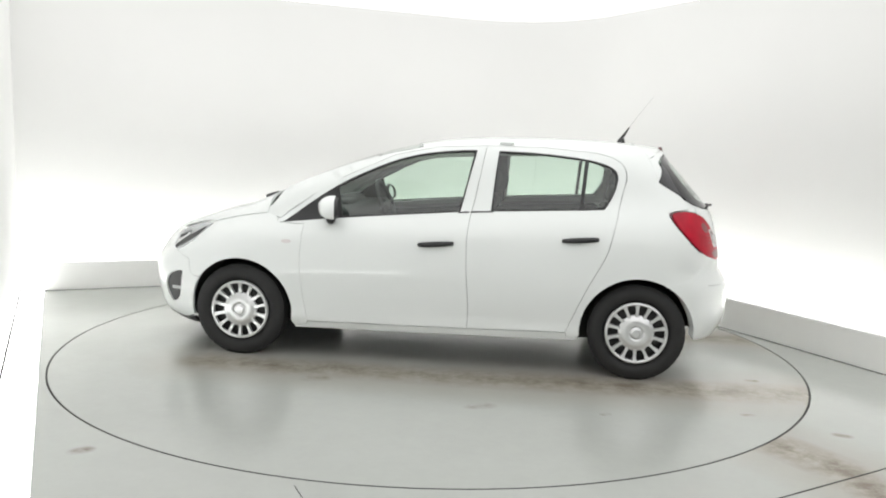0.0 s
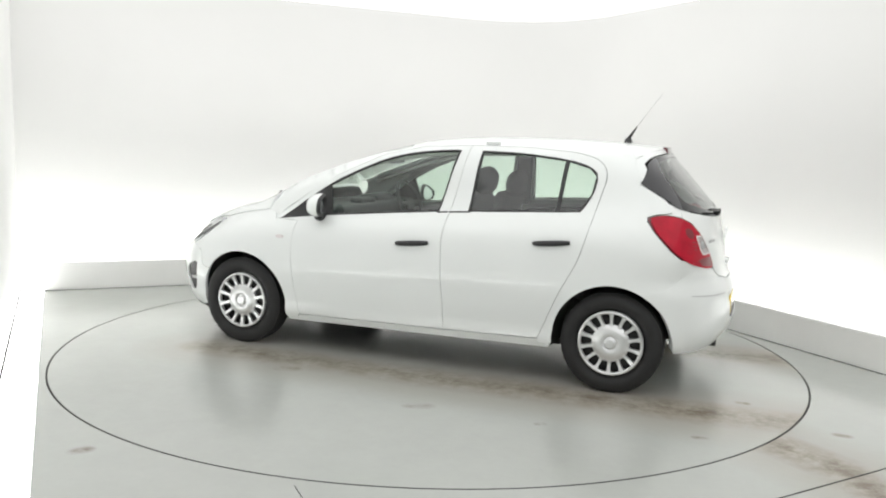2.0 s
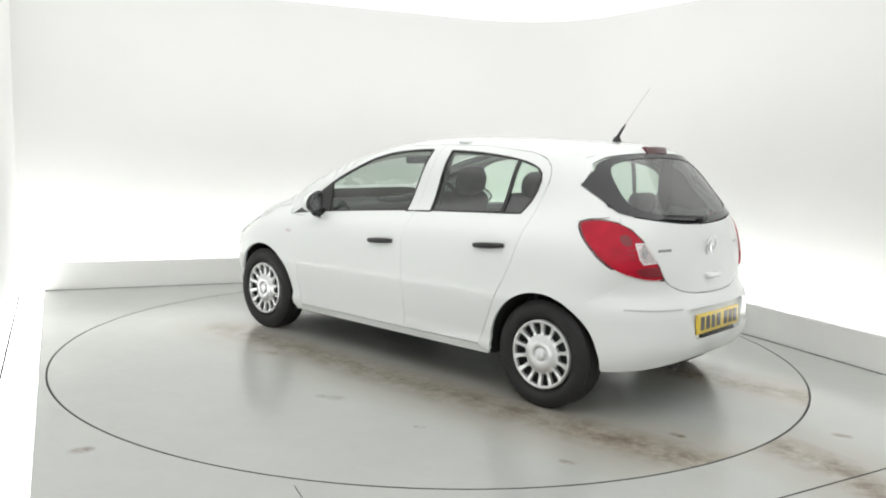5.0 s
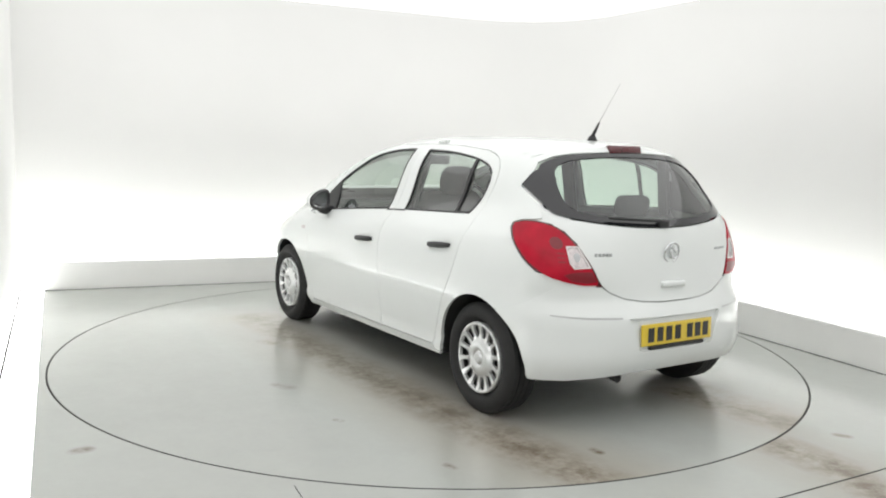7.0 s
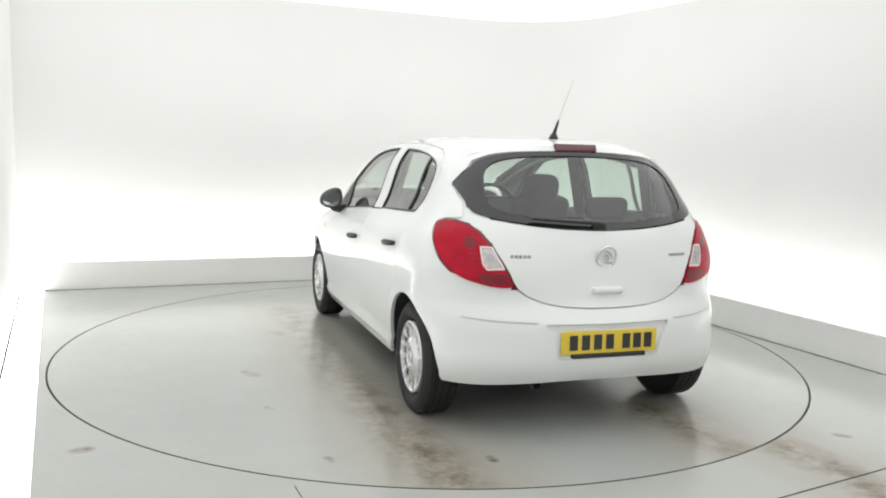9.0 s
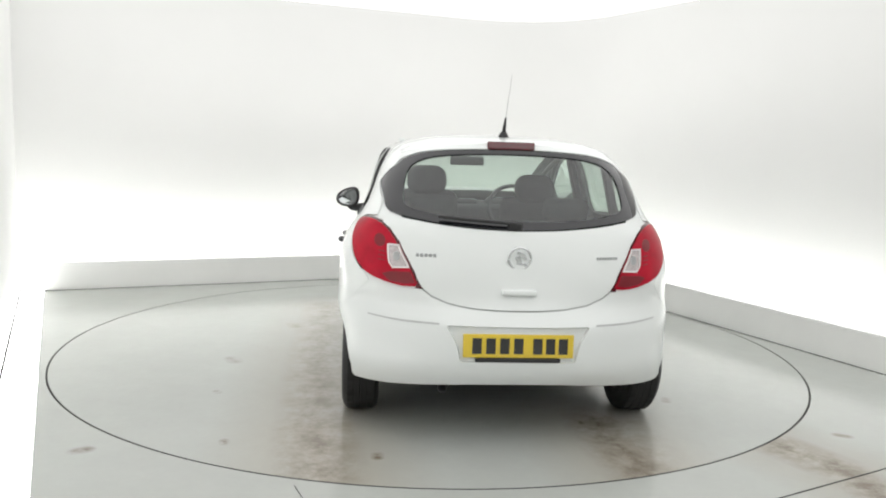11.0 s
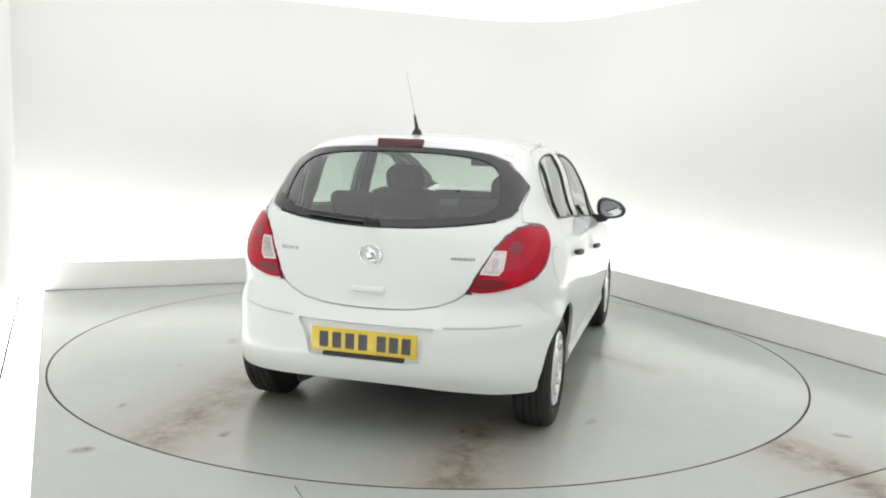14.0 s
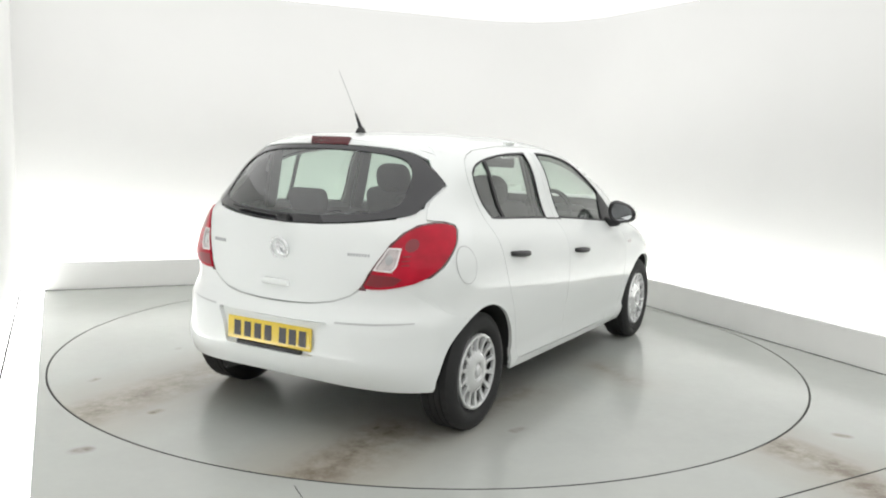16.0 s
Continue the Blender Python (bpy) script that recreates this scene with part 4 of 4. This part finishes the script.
tube(bm, [(2.50, 0.28, top(2.50, 0.28) + 0.010), (2.47, 0.40, top(2.47, 0.40) + 0.012), (2.40, 0.52, top(2.40, 0.52) + 0.010)], [0.012, 0.010, 0.006], 8)
part("front_wiper", bm, BLACK, car, "black windscreen wiper")
bm = bmesh.new()
rbox(bm, (0.09, 0.05, 0.016), (2.44, 0.40, top(2.44, 0.40) + 0.006), 0.006, Matrix.Rotation(0.35, 4, "Y"))
part("cowl_vent", smooth(bm), BLACK, car, "black cowl grille end")

# ---- door mirrors ----
for s in (1, -1):
    bm = bmesh.new()
    rings = []
    reach = 0.882 if s < 0 else 0.866
    for x, sy, sz in [(1.865, 0.072, 0.062), (1.88, 0.083, 0.073), (1.905, 0.085, 0.074), (1.94, 0.078, 0.067), (1.965, 0.060, 0.050), (1.982, 0.032, 0.026)]:
        ring_now = []
        for i in range(28):
            a = 2 * math.pi * i / 28
            cy, cz = (math.copysign(abs(math.cos(a)) ** 0.8, math.cos(a)), math.copysign(abs(math.sin(a)) ** 0.85, math.sin(a)))
            ring_now.append(bm.verts.new((x - 0.015 * math.cos(a), s * (reach + sy * (1.22 if s < 0 else 1.02) * cy), 0.976 - 0.010 * cy + sz * 0.96 * cz * (1 - 0.24 * cy))))
        rings.append(ring_now)
    for p, q in zip(rings[1:], rings[2:]):
        for i in range(28):
            bm.faces.new((p[i], p[(i + 1) % 28], q[(i + 1) % 28], q[i]))
    bm.faces.new(rings[-1])
    spots = [[v.co.copy() for v in r] for r in rings[:3]]
    bmesh.ops.delete(bm, geom=list(rings[0]), context="VERTS")
    bmesh.ops.recalc_face_normals(bm, faces=bm.faces)
    mirror = part("door_mirror", smooth(bm, 1.0), PAINT, car, "white door mirror with black surround")
    middle = Vector((0, s * reach, 0.976))

    def ring_at(bm, dx, k):
        return [bm.verts.new((p.x + dx, middle.y + (p.y - middle.y) * k, middle.z + (p.z - middle.z) * k)) for p in spots[0]]

    bm = bmesh.new()
    loops = [[bm.verts.new(p) for p in spots[1]], [bm.verts.new(p) for p in spots[0]], ring_at(bm, -0.005, 0.95), ring_at(bm, 0.010, 0.86)]
    for p, q in zip(loops, loops[1:]):
        for i in range(28):
            bm.faces.new((p[i], p[(i + 1) % 28], q[(i + 1) % 28], q[i]))
    bmesh.ops.recalc_face_normals(bm, faces=bm.faces)
    part("mirror_frame", smooth(bm, 0.9), BLACK, mirror, "black mirror frame")
    bm = bmesh.new()
    bm.faces.new(ring_at(bm, 0.008, 0.88))
    part("mirror_glass", bm, MIRROR, mirror, "silver mirror glass")
    bm = bmesh.new()
    tube(bm, [(1.93, s * 0.75, 0.905), (1.925, s * 0.80, 0.898), (1.915, s * 0.835, 0.905), (1.91, s * 0.85, 0.925)], [0.030, 0.028, 0.028, 0.030], 12)
    part("mirror_foot", bm, BLACK, mirror, "black mirror foot")

# ---- wheels ----
TYRE_R, RIM_R, HUB_Z = 0.294, 0.203, 0.292


def wheel(x, y, s):
    place = Matrix.Translation((x, y, HUB_Z)) @ (Matrix() if s > 0 else Matrix.Rotation(math.pi, 4, "Z"))
    bm = bmesh.new()
    lathe(bm, [(0.0005, 0.045), (0.10, 0.045), (0.18, 0.035), (0.197, 0.05), (0.203, 0.072), (0.203, -0.09), (0.18, -0.09), (0.18, 0.0)], 48)
    bmesh.ops.recalc_face_normals(bm, faces=bm.faces)
    w = part("wheel", smooth(bm), WHEEL_DARK, car, "road wheel with silver hubcap", place)
    bm = bmesh.new()
    prof = [(RIM_R - 0.004, 0.070), (RIM_R + 0.006, 0.082), (0.225, 0.092), (0.245, 0.094), (0.268, 0.088), (0.282, 0.078), (0.290, 0.068)]
    for a, b in ((0.066, 0.036), (0.030, 0.004), (-0.002, -0.030), (-0.036, -0.066)):
        prof += [(TYRE_R, a), (TYRE_R, b), (TYRE_R - 0.007, b - 0.0005), (TYRE_R - 0.007, b - 0.0055)]
    prof += [(0.290, -0.074), (0.275, -0.088), (0.24, -0.094), (RIM_R, -0.085)]
    lathe(bm, prof, 144)
    for v in bm.verts:
        r, k = math.hypot(v.co.x, v.co.z), round(math.atan2(v.co.z, v.co.x) / (2 * math.pi) * 144)
        if r > 0.2935 and abs(v.co.y) > 0.03 and k % 4 == 0:
            v.co.x, v.co.z = v.co.x * 0.990, v.co.z * 0.990
    bmesh.ops.recalc_face_normals(bm, faces=bm.faces)
    part("tyre", smooth(bm, 0.9), RUBBER, w, "black grooved tyre")
    # hubcap: rim ring, centre dish and fourteen spokes round open slots
    bm = bmesh.new()
    lathe(bm, [(0.180, 0.076), (0.183, 0.092), (0.190, 0.097), (0.199, 0.094), (0.205, 0.084), (0.203, 0.074)], 84)
    lathe(bm, [(0.0005, 0.094), (0.034, 0.094), (0.040, 0.090), (0.046, 0.097), (0.056, 0.101), (0.085, 0.097), (0.104, 0.088), (0.116, 0.080), (0.118, 0.066)], 56)
    for k in range(14):
        t = 2 * math.pi * (k + 0.5) / 14
        cross = []
        for r, wd, h in ((0.104, 0.040, 0.088), (0.122, 0.027, 0.084), (0.142, 0.0235, 0.085), (0.165, 0.027, 0.089), (0.188, 0.042, 0.095)):
            a = wd / 2 / r
            cross.append([bm.verts.new((r * math.cos(t + q), hh, r * math.sin(t + q))) for q, hh in ((-a, h - 0.016), (-a * 0.75, h), (a * 0.75, h), (a, h - 0.016))])
        for p, q in zip(cross, cross[1:]):
            for i in range(3):
                bm.faces.new((p[i], p[i + 1], q[i + 1], q[i]))
    bmesh.ops.recalc_face_normals(bm, faces=bm.faces)
    bmesh.ops.transform(bm, matrix=Matrix.Translation((0, -0.009, 0)) @ Matrix.Diagonal((0.94, 1, 0.94, 1)), verts=bm.verts)
    part("hubcap", smooth(bm, 0.7), SILVER, w, "silver plastic hubcap with fourteen spokes")
    bm = bmesh.new()
    lathe(bm, [(0.0005, 0.094), (0.024, 0.093), (0.030, 0.088), (0.031, 0.079)], 32)
    bmesh.ops.recalc_face_normals(bm, faces=bm.faces)
    part("hub_emblem", smooth(bm), SILVER, w, "round hub emblem")


for x, y in ((0.0, 0.730), (2.511, 0.745), (0.0, -0.730), (2.511, -0.745)):
    wheel(x, y, 1 if y > 0 else -1)
    s = 1 if y > 0 else -1
    bm = bmesh.new()
    rows = []
    for a in range(-8, 180, 11):
        t = math.radians(a)
        lx, lz = x + 0.352 * math.cos(t), 0.285 + 0.352 * math.sin(t)
        rows.append([bm.verts.new((lx, s * yy, lz)) for yy in (half(lx, lz) - 0.012, 0.50)])
    for p, q in zip(rows, rows[1:]):
        bm.faces.new((p[0], p[1], q[1], q[0]))
    bm.faces.new([r[1] for r in rows])
    part("arch_liner", smooth(bm), UNDER, car, "black wheel arch liner")

# ---- underside and cabin ----
bm = bmesh.new()
rbox(bm, (3.10, 1.02, 0.18), (1.44, 0, 0.26), 0.03)
part("underbody", bm, UNDER, car, "dark underbody")
bm = bmesh.new()
rbox(bm, (1.72, 1.44, 0.12), (1.255, 0, 0.258), 0.03)
part("floor_pan", bm, UNDER, car, "dark floor pan")
bm = bmesh.new()
rbox(bm, (0.06, 1.30, 0.50), (2.42, 0, 0.58), 0.02)
part("bulkhead", bm, UNDER, car)
bm = bmesh.new()
rbox(bm, (0.36, 1.43, 0.22), (2.10, 0, 0.835), 0.035)
rbox(bm, (0.30, 1.36, 0.12), (2.26, 0, 0.885), 0.03)
rbox(bm, (0.16, 0.34, 0.10), (2.08, -0.36, 0.94), 0.04)
rbox(bm, (0.10, 0.24, 0.05), (2.02, 0.0, 0.955), 0.02)
dash = part("dashboard", smooth(bm, 1.0), DASH, car, "charcoal dashboard with instrument hood")
bm = bmesh.new()
rows = []
for k in range(36):
    a = 2 * math.pi * k / 36
    rows.append([bm.verts.new((0.016 * math.cos(c), (0.180 + 0.016 * math.sin(c)) * math.cos(a), (0.180 + 0.016 * math.sin(c)) * math.sin(a))) for c in (2 * math.pi * j / 8 for j in range(8))])
for k in range(36):
    for j in range(8):
        bm.faces.new((rows[k][j], rows[(k + 1) % 36][j], rows[(k + 1) % 36][(j + 1) % 8], rows[k][(j + 1) % 8]))
rbox(bm, (0.04, 0.13, 0.10), (0.01, 0, -0.005), 0.02)
for a in (0, 180, 270):
    rbox(bm, (0.018, 0.12, 0.03), (0, 0.115 * math.cos(math.radians(a)), 0.115 * math.sin(math.radians(a))), 0.006, Matrix.Rotation(math.radians(a), 4, "X"))
part("steering_wheel", smooth(bm), DASH, dash, "black steering wheel on the right side", Matrix.Translation((1.80, -0.36, 0.93)) @ Matrix.Rotation(math.radians(24), 4, "Y"))
for y in (0.36, -0.36):
    bm = bmesh.new()
    lean = Matrix.Rotation(math.radians(-16), 4, "Y")
    rbox(bm, (0.13, 0.44, 0.60), (1.065, y, 0.78 if y < 0 else 0.81), 0.06, lean, 4)
    rbox(bm, (0.16, 0.09, 0.42), (1.12, y + 0.20, 0.72), 0.04, lean)
    rbox(bm, (0.16, 0.09, 0.42), (1.12, y - 0.20, 0.72), 0.04, lean)
    seat = part("front_seat", smooth(bm, 1.0), CLOTH, car, "dark grey cloth front seat")
    bm = bmesh.new()
    rbox(bm, (0.50, 0.50, 0.16), (1.33, y, 0.50), 0.05, Matrix.Rotation(math.radians(-8), 4, "Y"))
    part("seat_cushion", smooth(bm, 1.0), CLOTH, seat)
    bm = bmesh.new()
    rbox(bm, (0.125, 0.25, 0.185), (0.945, y * 0.96, 1.126 if y < 0 else 1.166), 0.075, Matrix.Rotation(math.radians(-10), 4, "Y"), 5)
    part("headrest", smooth(bm, 1.2), CLOTH, seat, "dark grey headrest")
    for d in (0.06, -0.06):
        bm = bmesh.new()
        tube(bm, [(0.985, y * 0.97 + d, 1.0), (0.955, y * 0.97 + d, 1.10)], 0.006, 8)
        part("headrest_post", bm, CHROME, seat)
bm = bmesh.new()
rbox(bm, (0.15, 1.24, 0.52), (0.20, 0, 0.74), 0.05, Matrix.Rotation(math.radians(-18), 4, "Y"))
rbox(bm, (0.46, 1.24, 0.18), (0.48, 0, 0.50), 0.05)
bench = part("rear_bench", smooth(bm, 1.0), CLOTH, car, "dark grey cloth rear bench")
for y in (0.36, -0.36):
    bm = bmesh.new()
    rbox(bm, (0.09, 0.25, 0.13), (0.11, y, 1.065), 0.04, Matrix.Rotation(math.radians(-15), 4, "Y"))
    part("headrest", smooth(bm, 1.2), CLOTH, bench, "dark grey rear headrest")
bm = bmesh.new()
rbox(bm, (0.40, 1.0, 0.03), (-0.13, 0, 0.985), 0.012)
part("parcel_shelf", smooth(bm), DASH, car, "charcoal parcel shelf")
bm = bmesh.new()
rbox(bm, (0.03, 0.25, 0.066), (1.76, 0.0, 1.275), 0.014)
tube(bm, [(1.765, 0, 1.29), (1.745, 0, 1.306)], 0.009, 8)
part("inside_mirror", smooth(bm), BLACK, car, "black inside mirror")
for s in (1, -1):
    panel("pillar_lining", [flank(x, z) for x, z in [(0.06, 1.345), (0.10, 1.20), (0.14, 1.06), (-0.05, 1.04), (-0.20, 1.06), (-0.10, 1.17), (-0.03, 1.28)]], wrap, DASH, car, off=-0.03, rim=0, gap=0, step=0.06, right=s < 0, label="charcoal pillar lining")

for s in (1, -1):
    bm = bmesh.new()
    xs = (2.22, 2.1, 1.95, 1.8, 1.65, 1.5, 1.3, 1.1, 0.9, 0.7, 0.5, 0.3, 0.15)
    tube(bm, [(x - 0.02, s * (half(x, zline(x, 1.365)) - 0.034), zline(x, 1.365) - 0.010) for x in xs], [0.018] * 7 + [0.024] * (len(xs) - 7), 8)
    part("roof_rail_trim", bm, HEADLINER, car, "grey lining along pillar and roof rail")
    for x, w, y0, y1, z0, z1, name in ((0.10, 0.09, 0.62, 0.52, 1.0, 1.345, "rear_pillar_trim"), (0.99, 0.12, 0.655, 0.545, 0.95, 1.37, "centre_pillar_trim")):
        bm = bmesh.new()
        vs = []
        for z, y in ((z0, y0), (z1, y1)):
            sh = -0.05 * (z - z0) / (z1 - z0) if x < 0.5 else -0.04 * (z - z0) / (z1 - z0)
            vs.append([bm.verts.new((x + sh + dx, s * (y + dy), z)) for dx, dy in ((-w / 2, 0.0), (w / 2, 0.0), (w / 2, 0.035), (-w / 2, 0.035))])
        for i in range(4):
            bm.faces.new((vs[0][i], vs[0][(i + 1) % 4], vs[1][(i + 1) % 4], vs[1][i]))
        bm.faces.new(vs[0][::-1])
        bm.faces.new(vs[1])
        bmesh.ops.recalc_face_normals(bm, faces=bm.faces)
        bmesh.ops.bevel(bm, geom=list(bm.edges), offset=0.012, segments=2, affect="EDGES")
        part(name, smooth(bm, 1.0), DASH, car, "charcoal pillar trim")

for ob in car.children:
    ob.matrix_basis = Matrix.Translation((CAR_X, CAR_Y, 0)) @ ob.matrix_basis


# ---- what turns ----
def motions():
    rows = [(t, pose(0, 0, 0, 0, 0, 171.906 - 7.0376 * t)) for t in range(0, 17, 2)]
    walk(turntable, rows)
    walk(car, rows)


motions()
